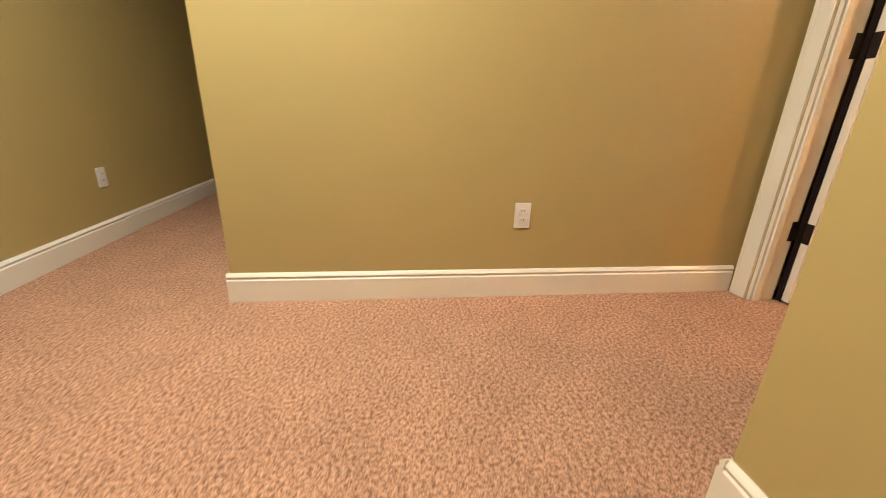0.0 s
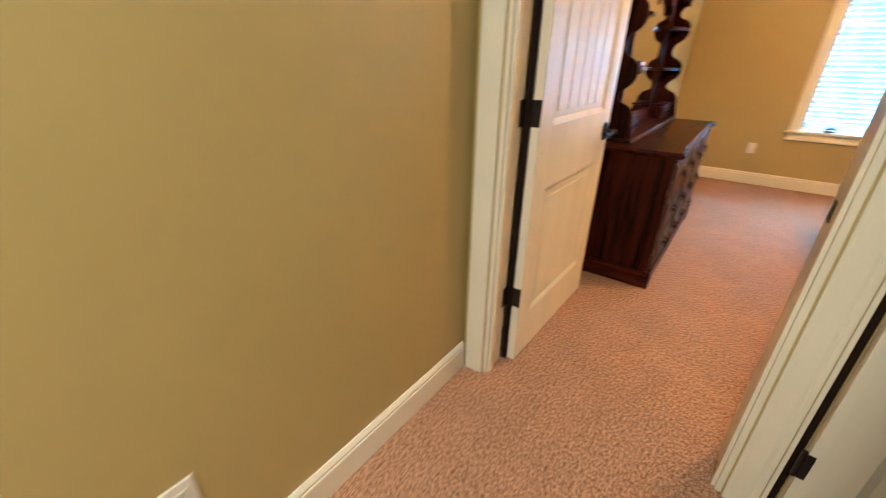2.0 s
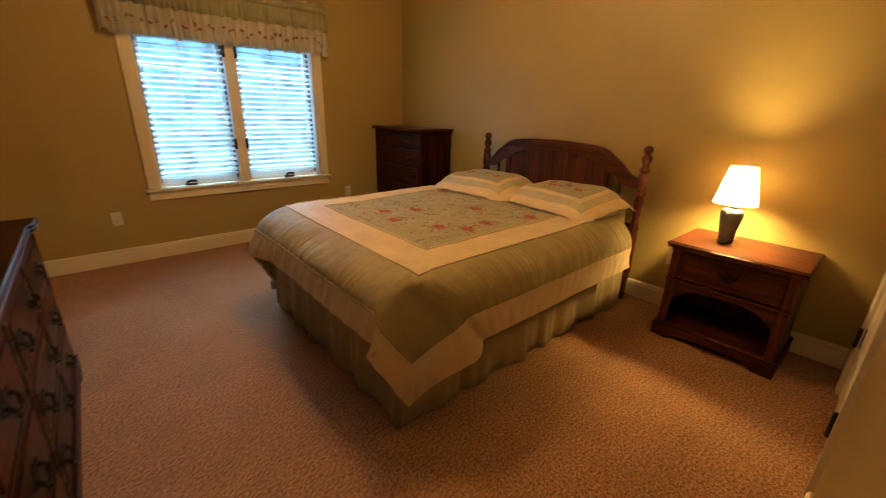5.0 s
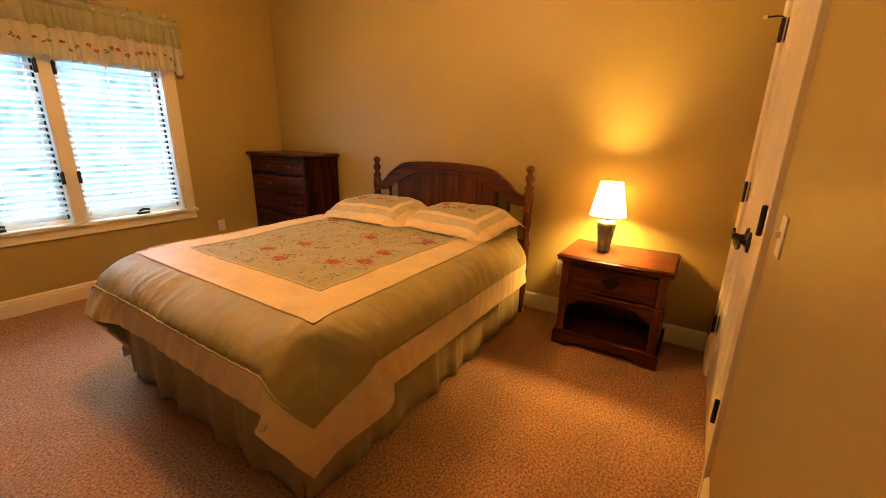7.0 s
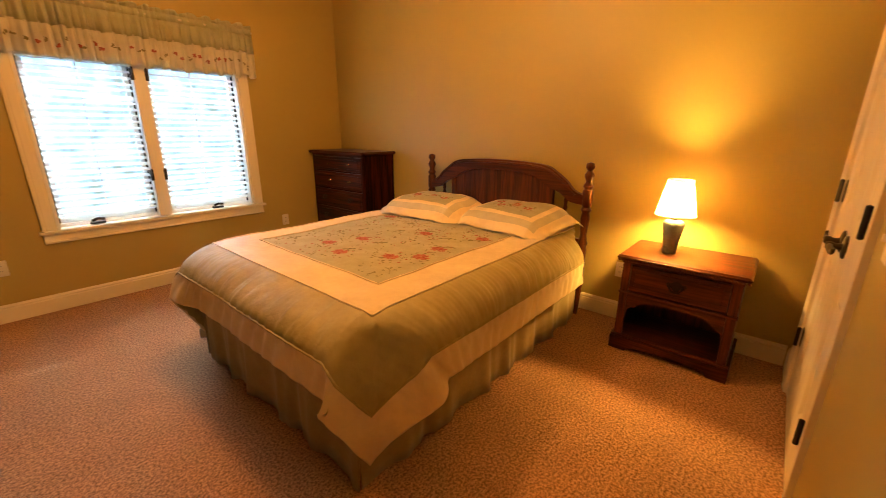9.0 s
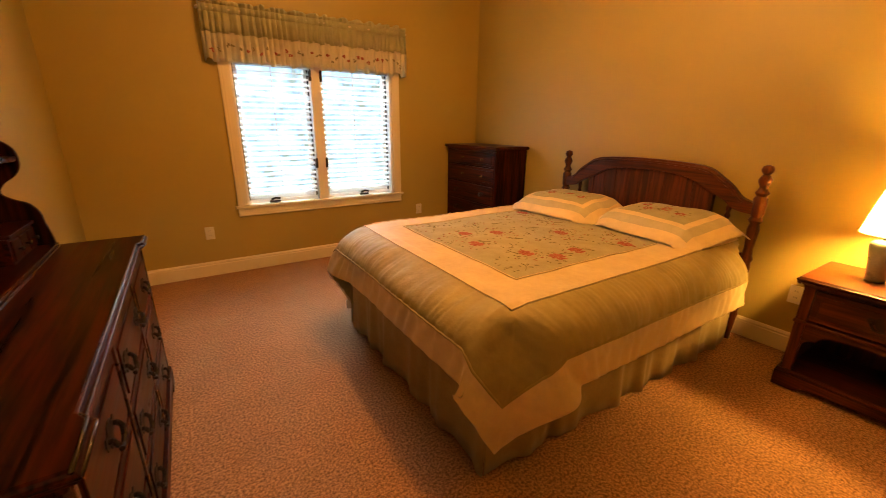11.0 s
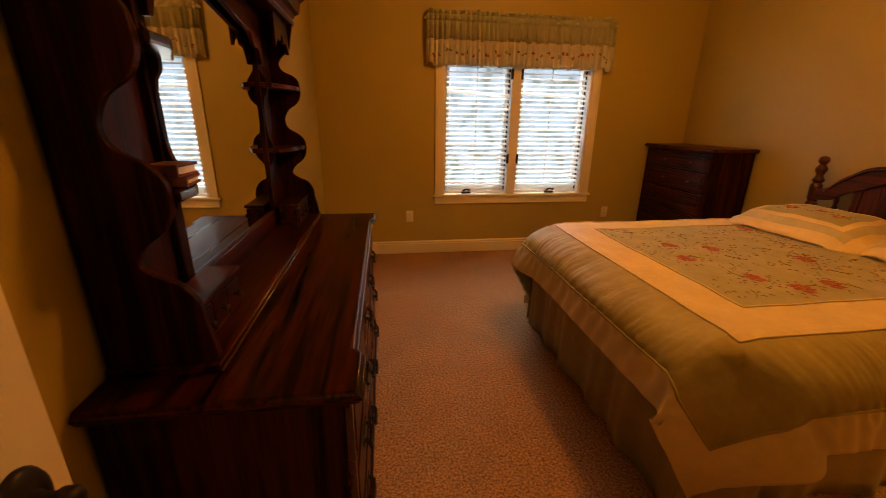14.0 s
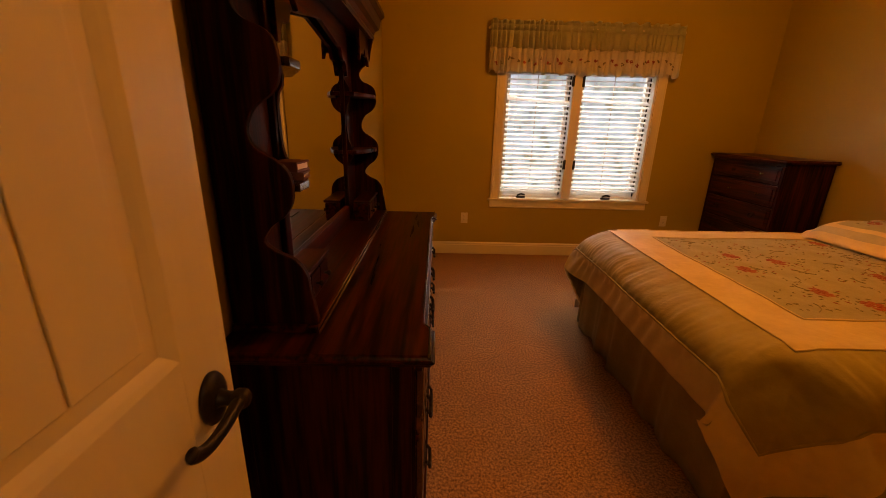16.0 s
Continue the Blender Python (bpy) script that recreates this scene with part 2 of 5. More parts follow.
def prism(points, axis, a0, a1, bevel=0.0):
    """A flat outline given in the two other axes, in order, drawn out along axis from a0 to a1."""
    bm = bmesh.new()
    i = "xyz".index(axis)

    def at(p, a):
        c = list(p)
        c.insert(i, a)
        return bm.verts.new(c)
    low, high = [at(p, a0) for p in points], [at(p, a1) for p in points]
    k = len(points)
    caps = [bm.faces.new(low), bm.faces.new(high)]
    for j in range(k):
        bm.faces.new((low[j], low[(j + 1) % k], high[(j + 1) % k], high[j]))
    bmesh.ops.recalc_face_normals(bm, faces=bm.faces[:])
    if bevel:
        edges = [e for f in caps for e in f.edges]
        bmesh.ops.bevel(bm, geom=edges, offset=bevel, segments=2, profile=0.6, affect="EDGES")
    bmesh.ops.triangulate(bm, faces=[f for f in bm.faces if len(f.verts) > 4])
    return bm


def lathe(profile, x, y, z, axis="z", segments=24):
    """Turned piece: (radius, height) pairs about an axis through x, y, z."""
    bm = bmesh.new()
    rings = []
    for r, h in profile:
        ring = []
        for k in range(segments):
            a = 2 * math.pi * k / segments
            u, v = r * math.cos(a), r * math.sin(a)
            c = {"z": (u, v, h), "x": (h, u, v), "y": (u, h, v)}[axis]
            ring.append(bm.verts.new((x + c[0], y + c[1], z + c[2])))
        rings.append(ring)
    for a, b in zip(rings, rings[1:]):
        for k in range(segments):
            bm.faces.new((a[k], a[(k + 1) % segments], b[(k + 1) % segments], b[k]))
    if profile[0][0] > 1e-4:
        bm.faces.new(rings[0])
    if profile[-1][0] > 1e-4:
        bm.faces.new(rings[-1])
    bmesh.ops.remove_doubles(bm, verts=bm.verts, dist=1e-5)
    bmesh.ops.recalc_face_normals(bm, faces=bm.faces[:])
    return bm


def turned(bm, m):
    bmesh.ops.transform(bm, matrix=m, verts=bm.verts)
    return bm


def curve_points(knots, steps=6):
    """Smooth line through knots (Catmull-Rom)."""
    out = []
    for i in range(len(knots) - 1):
        p0, p1, p2, p3 = (Vector(knots[max(0, min(len(knots) - 1, i + d))]) for d in (-1, 0, 1, 2))
        for s in range(steps):
            t = s / steps
            out.append(0.5 * ((2 * p1) + (p2 - p0) * t + (2 * p0 - 5 * p1 + 4 * p2 - p3) * t * t + (3 * p1 - p0 - 3 * p2 + p3) * t ** 3))
    out.append(Vector(knots[-1]))
    return [tuple(p) for p in out]


def tube(points, radius, sides=8):
    bm = bmesh.new()
    pts = [Vector(p) for p in points]
    rings = []
    for i, p in enumerate(pts):
        d = (pts[min(i + 1, len(pts) - 1)] - pts[max(i - 1, 0)]).normalized()
        u = d.orthogonal().normalized() if abs(d.z) > 0.9 else d.cross(Vector((0, 0, 1))).normalized()
        v = d.cross(u)
        rings.append([bm.verts.new(p + radius * (math.cos(a) * u + math.sin(a) * v)) for a in (2 * math.pi * k / sides for k in range(sides))])
    for a, b in zip(rings, rings[1:]):
        for k in range(sides):
            bm.faces.new((a[k], a[(k + 1) % sides], b[(k + 1) % sides], b[k]))
    bm.faces.new(rings[0]), bm.faces.new(rings[-1])
    bmesh.ops.recalc_face_normals(bm, faces=bm.faces[:])
    return bm


# ---- the large structure ----
WX, EX, NY, SY, HY = -0.15, 3.68, 4.453, 0.085, -0.11   # west, east, north faces; south wall's room and hall faces
SL = 0.012                                              # room face of the short pier by the hinges
HALL_E, H = 0.955, 2.74
D0, D1, DTOP = -0.046, 0.872, 2.055                      # bedroom door opening
C0, C1 = 2.400, 3.340                                    # closet opening
W0, W1, WZ0, WZ1 = 1.045, 2.550, 0.625, 1.93             # window opening
K0, K1 = -0.93, -0.131                                   # hall closet opening, along y


def structure(name, boxes, mat, label, category, bevel=0.0):
    bm = bmesh.new()
    for b in boxes:
        box(*b, bevel=bevel, bm=bm)
    ob = part(name, bm, mat)
    return tagged(ob, label, category, kind="structure")


structure("floor", [(-4.2, 4.0, -3.8, 4.7, -0.12, 0.0)], CARPET, "pinkish beige cut-pile carpet through hall and bedroom", "floor")
structure("ceiling", [(-4.2, 4.0, -3.8, 4.7, H, H + 0.1)], CEIL, "plain off-white ceiling", "ceiling")
structure("wall_west", [(WX - 0.12, WX, -2.515, 4.60, 0, H)], PAINT, "olive tan painted wall of bedroom and hall", "wall")
structure("wall_east", [(EX, EX + 0.12, -0.7, 4.60, 0, H)], PAINT, "olive tan painted wall behind the bed", "wall")
structure("wall_north", [(WX, W0, NY, NY + 0.15, 0, H), (W1, EX, NY, NY + 0.15, 0, H), (W0, W1, NY, NY + 0.15, 0, WZ0), (W0, W1, NY, NY + 0.15, WZ1, H)],
          PAINT, "olive tan painted wall with a double casement window", "wall")
structure("wall_south", [(WX, D0, HY, SL, 0, H), (D0, D1, HY, SY, DTOP, H), (D1, C0, HY, SY, 0, H), (C0, C1, HY, SY, DTOP, H), (C1, EX, HY, SY, 0, H)],
          PAINT, "olive tan painted wall with bedroom and closet doorways", "wall")
structure("wall_hall_east", [(HALL_E, HALL_E + 0.12, K0 - 0.0895, K0, 0, H), (HALL_E, HALL_E + 0.12, K0, K1, DTOP, H), (HALL_E, HALL_E + 0.12, K1, HY, 0, H)],
          PAINT, "olive tan painted hall wall with a white door", "wall")
structure("wall_hall_corner", [(HALL_E - 0.018, HALL_E + 0.12, -1.07, K0 - 0.0895, 0, H)], PAINT, "olive tan painted corner of the landing", "wall")
structure("wall_hall_return", [(HALL_E + 0.12, 3.68, -1.07, -0.95, 0, H)], PAINT, "olive tan painted wall of the landing", "wall")
structure("wall_hall_south", [(-4.1, 3.8, -3.70, -3.55, 0, H)], PAINT, "olive tan painted wall of the landing with an outlet", "wall")
structure("wall_hall_north", [(-4.1, WX - 0.12, -2.515, -2.395, 0, H)], PAINT, "olive tan painted wall of the side passage", "wall")
structure("wall_hall_ends", [(-4.2, -4.1, -3.55, -2.515, 0, H), (3.68, 3.8, -3.55, -0.95, 0, H)], PAINT, "olive tan painted end walls of the landing", "wall")
# added shells behind the doorways, their darkness put into the colour
structure("closet_shell", [(C0 - 0.2, EX, -0.7, -0.64, 0, H), (C0 - 0.2, C0 - 0.14, -0.64, HY, 0, H)], UNLIT, "dark shell added for the unlit inside of the closed closet", "wall")
structure("side_room_shell", [(1.9, 1.96, -0.95, HY, 0, H)], UNLIT, "dark sheet added for the unlit room beside the bedroom", "wall")


def base_outline(h=0.133, d=0.016):
    return [(0, 0), (d, 0), (d, h * 0.76), (d * 0.72, h * 0.80), (d * 0.72, h * 0.86), (d * 0.95, h * 0.885), (d * 0.62, h * 0.95), (d * 0.28, h), (0, h)]


def baseboard(runs):
    """Moulded board along walls: (axis, from, to, face, side)."""
    bm = bmesh.new()
    for axis, a, b, face, side in runs:
        merge(bm, prism([(face + side * p, q) for p, q in base_outline()], axis, a, b))
    return tagged(part("baseboard", bm, TRIM), "cream painted moulded baseboard", "baseboard", kind="structure")


baseboard([("y", -2.531, HY - 0.02, WX, 1), ("x", -4.1, WX, -2.515, -1), ("x", -4.1, 3.68, -3.55, 1), ("y", -1.086, K0 - 0.0895, HALL_E - 0.018, -1), ("x", HALL_E - 0.018, 3.68, -1.07, -1)])
baseboard([("x", WX, EX, NY, -1), ("y", SY, NY - 0.017, WX, 1), ("y", SY + 0.02, NY - 0.017, EX, -1), ("x", D1 + 0.1, C0 - 0.095, SY, 1), ("x", C1 + 0.09, EX - 0.017, SY, 1)])


def casing_outline(w=0.085, d=0.020):
    """Section of the door casing: across it, and out from the wall."""
    return [(0, 0), (w, 0), (w, d * 0.93), (w * 0.96, d), (w * 0.82, d), (w * 0.77, d * 0.91), (w * 0.66, d * 0.95), (w * 0.45, d * 0.84), (w * 0.20, d * 0.74), (w * 0.14, d * 0.68), (w * 0.05, d * 0.66), (0, d * 0.55)]


def casing(name, axis, a0, a1, top, face, side, label, sides=(-1, 1), wide=0.085):
    """Casing round an opening in a wall; axis is the one along the wall."""
    bm = bmesh.new()
    other = "y" if axis == "x" else "x"
    for edge, s in ((a0, -1), (a1, 1)):
        if s not in sides:
            continue
        pts = [(edge + s * (u + 0.004), face + side * v) for u, v in casing_outline(wide)]
        if axis == "y":
            pts = [(q, p) for p, q in pts]
        merge(bm, prism(pts, "z", 0.0, top + 0.09))
    pts = [(face + side * v, top + 0.004 + u) for u, v in casing_outline()]
    merge(bm, prism(pts, axis, a0 - 0.003, a1 + 0.003))
    return tagged(part(name, bm, TRIM), label, "trim", kind="structure")


casing("trim_1", "x", D0, D1, DTOP, HY, -1, "cream painted door casing on the hall side", (-1, 1), 0.079)
casing("trim_2", "x", D0, D1, DTOP, SY, 1, "cream painted door casing on the bedroom side", (1,))
casing("trim_3", "x", C0, C1, DTOP, SY, 1, "cream painted casing round the closet doors")
casing("trim_4", "y", K0, K1, DTOP, HALL_E, -1, "cream painted casing of the hall closet door", (-1,))


def jamb(name, axis, a0, a1, top, d0, d1, stop, label, sides=(1, -1)):
    bm = bmesh.new()
    for e, s in ((a0, 1), (a1, -1)):
        if s not in sides:
            continue
        lo, hi = sorted((e, e + s * 0.018))
        l2, h2 = sorted((e + s * 0.018, e + s * 0.029))
        for (p, q, r0, r1) in ((lo, hi, d0, SL if e == D0 else d1), (l2, h2, stop, stop + 0.03)):
            b = (p, q, r0, r1, 0, top) if axis == "x" else (r0, r1, p, q, 0, top)
            box(*b, bm=bm, bevel=0.002)
    b = (a0 + 0.018, a1 - 0.018, d0, d1, top - 0.018, top) if axis == "x" else (d0, d1, a0 + 0.018, a1 - 0.018, top - 0.018, top)
    box(*b, bm=bm)
    return tagged(part(name, bm, TRIM), label, "trim", kind="structure")


jamb("trim_5", "x", D0, D1, DTOP, HY, SY, HY + 0.012, "cream painted jamb of the bedroom doorway")
jamb("trim_6", "x", C0, C1, DTOP, HY, SY, HY + 0.01, "cream painted jamb of the closet")
jamb("trim_7", "y", K0, K1, DTOP, HALL_E, HALL_E + 0.12, HALL_E + 0.05, "cream painted jamb of the hall closet", (1,))


# ---- doors ----
def knob(parent, m, hinge_way=-1):
    """Lever on an oval rose; m takes the outward direction from +y, the lever points along hinge_way * x."""
    rose = part("rose", turned(lathe([(0.035, 0.0), (0.036, 0.004), (0.033, 0.010), (0.020, 0.014), (0.0, 0.015)], 0, 0, 0, "y", 28), m @ Matrix.Diagonal((0.92, 1.0, 1.28, 1.0))), BRONZE, parent,
                "oil-rubbed bronze oval rose", True)
    part("neck", turned(lathe([(0.017, 0.012), (0.013, 0.018), (0.0115, 0.030), (0.0125, 0.036), (0.016, 0.041), (0.016, 0.054), (0.011, 0.060), (0.0, 0.061)], 0, 0, 0, "y", 20), m), BRONZE, rose, smooth=True)
    w = hinge_way
    path = curve_points([(0.004 * -w, 0.048, 0.0), (0.020 * w, 0.049, 0.001), (0.050 * w, 0.051, -0.003), (0.085 * w, 0.049, -0.006), (0.108 * w, 0.046, -0.002), (0.122 * w, 0.045, 0.007), (0.126 * w, 0.046, 0.014)], 4)
    bar = tube(path, 0.0105, 12)
    for v in bar.verts:
        k = min(1.0, abs(v.co.x) / 0.126)
        v.co.y = 0.048 + (v.co.y - 0.048) * (1 - 0.35 * k)
    part("lever", turned(bar, m), BRONZE, rose, "curved bronze lever", True)
    return rose


def door_leaf(name, w, h, m, label, beads=True):
    """A leaf hung at its local origin, reaching to +x, 35 mm thick towards -y; m sets it in the world."""
    t = 0.035
    o = m.translation
    d = thing(name, o.x, o.y, 0.0, label, "door", kind="structure")
    core = box(0.012, w - 0.012, -t + 0.011, -0.011, 0.02, h - 0.012)
    for x0, x1, z0, z1 in ((0, 0.115, 0, h), (w - 0.115, w, 0, h), (0.115, w - 0.115, 0, 0.215), (0.115, w - 0.115, 0.80, 1.045), (0.115, w - 0.115, h - 0.12, h)):
        box(x0, x1, -t, 0, z0, z1, bm=core, bevel=0.0015)
    part("leaf", turned(core, m), DOORP, d)
    for z0, z1 in ((0.215, 0.80), (1.045, h - 0.12)):
        for y0, y1 in ((-t, -t + 0.011), (-0.011, 0)):
            s = -1 if y0 < -0.02 else 1
            edge = -t if s < 0 else 0.0
            mould = bmesh.new()
            # sloping sticking round the panel
            x0, x1 = 0.115, w - 0.115
            outer = [(x0, z0), (x1, z0), (x1, z1), (x0, z1)]
            for off_a, off_b, da, db in ((0.0, 0.010, 0.0, 0.004), (0.010, 0.022, 0.004, 0.0105)):
                va, vb = [], []
                for (px, pz), (sx, sz) in zip(outer, ((1, 1), (-1, 1), (-1, -1), (1, -1))):
                    va.append(mould.verts.new((px + sx * off_a, edge - s * da, pz + sz * off_a)))
                    vb.append(mould.verts.new((px + sx * off_b, edge - s * db, pz + sz * off_b)))
                for k in range(4):
                    mould.faces.new((va[k], va[(k + 1) % 4], vb[(k + 1) % 4], vb[k]))
            part("moulding", turned(mould, m), DOORP, d)
            pm = edge - s * 0.0075
            if beads and z1 > 1.5:
                n = max(2, round((x1 - x0 - 0.09) / 0.104))
                ww = (x1 - x0 - 0.09) / n
                for k in range(n):
                    a = x0 + 0.045 + k * ww
                    part("plank", turned(box(a + 0.002, a + ww - 0.002, min(pm, edge - s * 0.011), max(pm, edge - s * 0.011), z0 + 0.045, z1 - 0.045, bevel=0.002), m), DOORP, d)
            else:
                part("raised_panel", turned(box(x0 + 0.05, x1 - 0.05, min(pm, edge - s * 0.011), max(pm, edge - s * 0.011), z0 + 0.05, z1 - 0.05, bevel=0.003), m), DOORP, d)
    return d


HINGES = (0.346, 1.106, 1.862)
LEAN = 89.5
hang = Matrix.Translation((D0 + 0.046, 0.030, 0.012)) @ Matrix.Rotation(radians(LEAN), 4, "Z")
door = door_leaf("door_1", 0.842, 2.02, hang, "cream painted bedroom door standing open, plank upper panel")
knob(door, hang @ Matrix.Translation((0.778, -0.035, 0.945)) @ Matrix.Rotation(math.pi, 4, "Z"), 1)
knob(door, hang @ Matrix.Translation((0.778, 0.0, 0.945)))
part("latch_plate", turned(box(0.8415, 0.8435, -0.029, -0.006, 0.917, 0.973, bevel=0.0008), hang), BRONZE, door, "bronze latch plate")
for hz in HINGES:
    bm = turned(box(-0.0025, 0.0008, -0.0345, 0.002, hz - 0.058, hz + 0.034, bevel=0.002), hang)
    box(D0 + 0.0175, D0 + 0.0205, -0.014, 0.028, hz - 0.046, hz + 0.046, bm=bm, bevel=0.001)
    merge(bm, lathe([(0.0, -0.05), (0.007, -0.046), (0.007, 0.046), (0.0, 0.05)], D0 + 0.034, 0.034, hz, "z", 10))
    part("hinge", bm, BRONZE, door, "black bronze butt hinge")
plate = tagged(part("strike_plate", box(D1 - 0.0205, D1 - 0.0175, 0.020, 0.058, 0.908, 0.964, bevel=0.001), BRONZE), "black bronze strike plate on the door jamb", "strike plate", kind="structure")
part("latch_hole", box(D1 - 0.0215, D1 - 0.0195, 0.033, 0.046, 0.924, 0.948), SLOT, plate)

# door of the room beside, standing open against its corner
hang2 = Matrix.Translation((HALL_E + 0.032, -0.136, 0.012))
door2 = door_leaf("door_2", 0.74, 2.02, hang2, "cream painted door beside the bedroom, standing open")
for hz in (0.34, 1.862):
    bm = turned(box(-0.003, 0.016, -0.039, -0.034, hz - 0.10, hz - 0.012, bevel=0.002), hang2)
    merge(bm, turned(lathe([(0.0, -0.05), (0.007, -0.046), (0.007, 0.046), (0.0, 0.05)], -0.008, -0.030, hz - 0.056, "z", 10), hang2))
    part("hinge", bm, BRONZE, door2, "black bronze butt hinge")

# added strip, coloured dark in place of the shade in the gap
tagged(part("trim_8", box(HALL_E + 0.012, HALL_E + 0.029, -0.1355, -0.1315, 0, DTOP), GAP_SHADE), "dark strip painting the shaded gap behind the open door", "trim", kind="structure")

# filler added to narrow the painted shade of trim_8
tagged(part("trim_9", box(HALL_E + 0.001, HALL_E + 0.0118, -0.1365, -0.1315, 0, DTOP), TRIM), "cream filler strip beside the painted gap shade", "trim", kind="structure")
# no real seal: this dark strip is the hinge gap's shade, put into colour
tagged(part("trim_10", box(D0 + 0.0215, D0 + 0.0445, 0.0245, 0.0285, 0.004, 2.03), GAP_SHADE), "dark strip painting the shade in the gap by the door hinges", "trim", kind="structure")

# pair of narrow closet doors, shut
CM = (C0 + C1) / 2
for nm, x, wide, flip in (("door_3", C0 + 0.021, CM - C0 - 0.024, 1), ("door_4", C1 - 0.021, CM - C0 - 0.024, -1)):
    m = Matrix.Translation((x, SY - 0.002, 0.012)) @ Matrix.Diagonal((flip, 1, 1, 1))
    d = door_leaf(nm, wide, 2.02, m, "cream painted narrow closet door, shut")
    for c in d.children:
        if flip < 0:
            c.data.flip_normals()
    for hz in HINGES:
        bm = box(min(x - flip * 0.034, x + flip * 0.010), max(x - flip * 0.034, x + flip * 0.010), SY + 0.0005, SY + 0.004, hz - 0.05, hz + 0.05)
        merge(bm, lathe([(0.0, -0.055), (0.009, -0.05), (0.009, 0.05), (0.0, 0.055)], x - flip * 0.002, SY + 0.020, hz, "z", 10))
        part("hinge", bm, BRONZE, d, "black bronze butt hinge")
    knob(d, Matrix.Translation((CM - flip * 0.055, SY - 0.002, 0.945)), -flip)
stop = tagged(part("hinge_stop", tube([(C1 - 0.02, SY + 0.022, 1.918), (C1 - 0.035, SY + 0.05, 1.920), (C1 - 0.045, SY + 0.085, 1.918)], 0.004), BRONZE), "bronze hinge-pin door stop on the closet door", "door stop")
part("rubber_tip", lathe([(0.0, 0), (0.008, 0.001), (0.008, 0.014), (0.0, 0.016)], C1 - 0.046, SY + 0.084, 1.918, "y", 12), PLATE, stop, "white rubber tip")


# ---- window ----
def build_window():
    w = thing("window_1", (W0 + W1) / 2, NY, WZ0, "double casement window with cream casing and lowered blinds", "window", kind="structure")
    bm = bmesh.new()
    for e, s in ((W0, -1), (W1, 1)):
        pts = [(e + s * (u + 0.002), NY - v) for u, v in casing_outline(0.082, 0.020)]
        merge(bm, prism(pts, "z", WZ0 + 0.003, WZ1 + 0.085))
    merge(bm, prism([(NY - v, WZ1 + 0.003 + u) for u, v in casing_outline(0.082, 0.020)], "x", W0, W1))
    part("casing", bm, TRIM, w)
    part("window_sill", box(W0 - 0.105, W1 + 0.105, NY - 0.040, NY + 0.075, WZ0 - 0.022, WZ0 + 0.002, bevel=0.006), TRIM, w)
    part("apron", prism([(NY - v, WZ0 - 0.023 - u) for u, v in casing_outline(0.072, 0.020)], "x", W0 - 0.085, W1 + 0.085), TRIM, w)
    bm = bmesh.new()
    for b in ((W0, W0 + 0.022, NY, NY + 0.15, WZ0, WZ1), (W1 - 0.022, W1, NY, NY + 0.15, WZ0, WZ1), (W0 + 0.022, W1 - 0.022, NY, NY + 0.15, WZ1 - 0.022, WZ1),
              (W0 + 0.022, W1 - 0.022, NY + 0.076, NY + 0.15, WZ0, WZ0 + 0.03)):
        box(*b, bm=bm, bevel=0.002)
    part("window_frame", bm, VINYL, w)
    mid = 1.768
    # whiter vinyl colour here: the daylight on the mullion is put into it
    part("mullion", box(mid - 0.048, mid + 0.048, NY + 0.004, NY + 0.13, WZ0 + 0.003, WZ1 - 0.022, bevel=0.004), VINYL, w)
    for x0, x1 in ((W0 + 0.022, mid - 0.048), (mid + 0.048, W1 - 0.022)):
        bm = bmesh.new()
        y0, y1, z0, z1 = NY + 0.085, NY + 0.125, WZ0 + 0.030, WZ1 - 0.022
        for b in ((x0, x0 + 0.045, y0, y1, z0, z1), (x1 - 0.045, x1, y0, y1, z0, z1), (x0 + 0.045, x1 - 0.045, y0, y1, z0, z0 + 0.05), (x0 + 0.045, x1 - 0.045, y0, y1, z1 - 0.05, z1)):
            box(*b, bm=bm, bevel=0.003)
        sash = part("sash", bm, VINYL, w)
        # dark strips behind the slat ends: shade of the gaps as colour
        for e0, e1 in ((x0 + 0.001, x0 + 0.014), (x1 - 0.014, x1 - 0.001)):
            part("screen_frame", box(e0, e1, y0 - 0.007, y0 - 0.001, z0 + 0.004, z1 - 0.004, bevel=0.001), BRONZE, sash, "dark strip painting the shade between the slat ends")
        pane = part("pane", box(x0 + 0.045, x1 - 0.045, NY + 0.104, NY + 0.108, z0 + 0.05, z1 - 0.05), GLASS, sash)
        pane.visible_shadow = False
        # thin muntin bars between the panes
        bm = box((x0 + x1) / 2 - 0.006, (x0 + x1) / 2 + 0.006, NY + 0.110, NY + 0.118, z0 + 0.05, z1 - 0.05)
        for k in (1, 2):
            zz = z0 + 0.05 + (z1 - z0 - 0.1) * k / 3
            box(x0 + 0.045, x1 - 0.045, NY + 0.110, NY + 0.118, zz - 0.006, zz + 0.006, bm=bm)
        part("muntin", bm, VINYL, sash)
        cx = x0 + (0.23 if x0 < 1.5 else 0.40)
        # folding crank
        bm = box(cx - 0.05, cx + 0.05, NY + 0.030, NY + 0.062, WZ0 + 0.002, WZ0 + 0.022, bevel=0.008)
        merge(bm, tube([(cx - 0.035, NY + 0.040, WZ0 + 0.030), (cx, NY + 0.030, WZ0 + 0.046), (cx + 0.045, NY + 0.030, WZ0 + 0.038)], 0.010))
        part("crank_handle", bm, BRONZE, w, "black folding crank handle")
    for zz in (1.79, 0.985):
        for s in (-1, 1):
            bm = box(mid + s * 0.050 - 0.012, mid + s * 0.050 + 0.012, NY - 0.004, NY + 0.020, zz - 0.045, zz + 0.045, bevel=0.004)
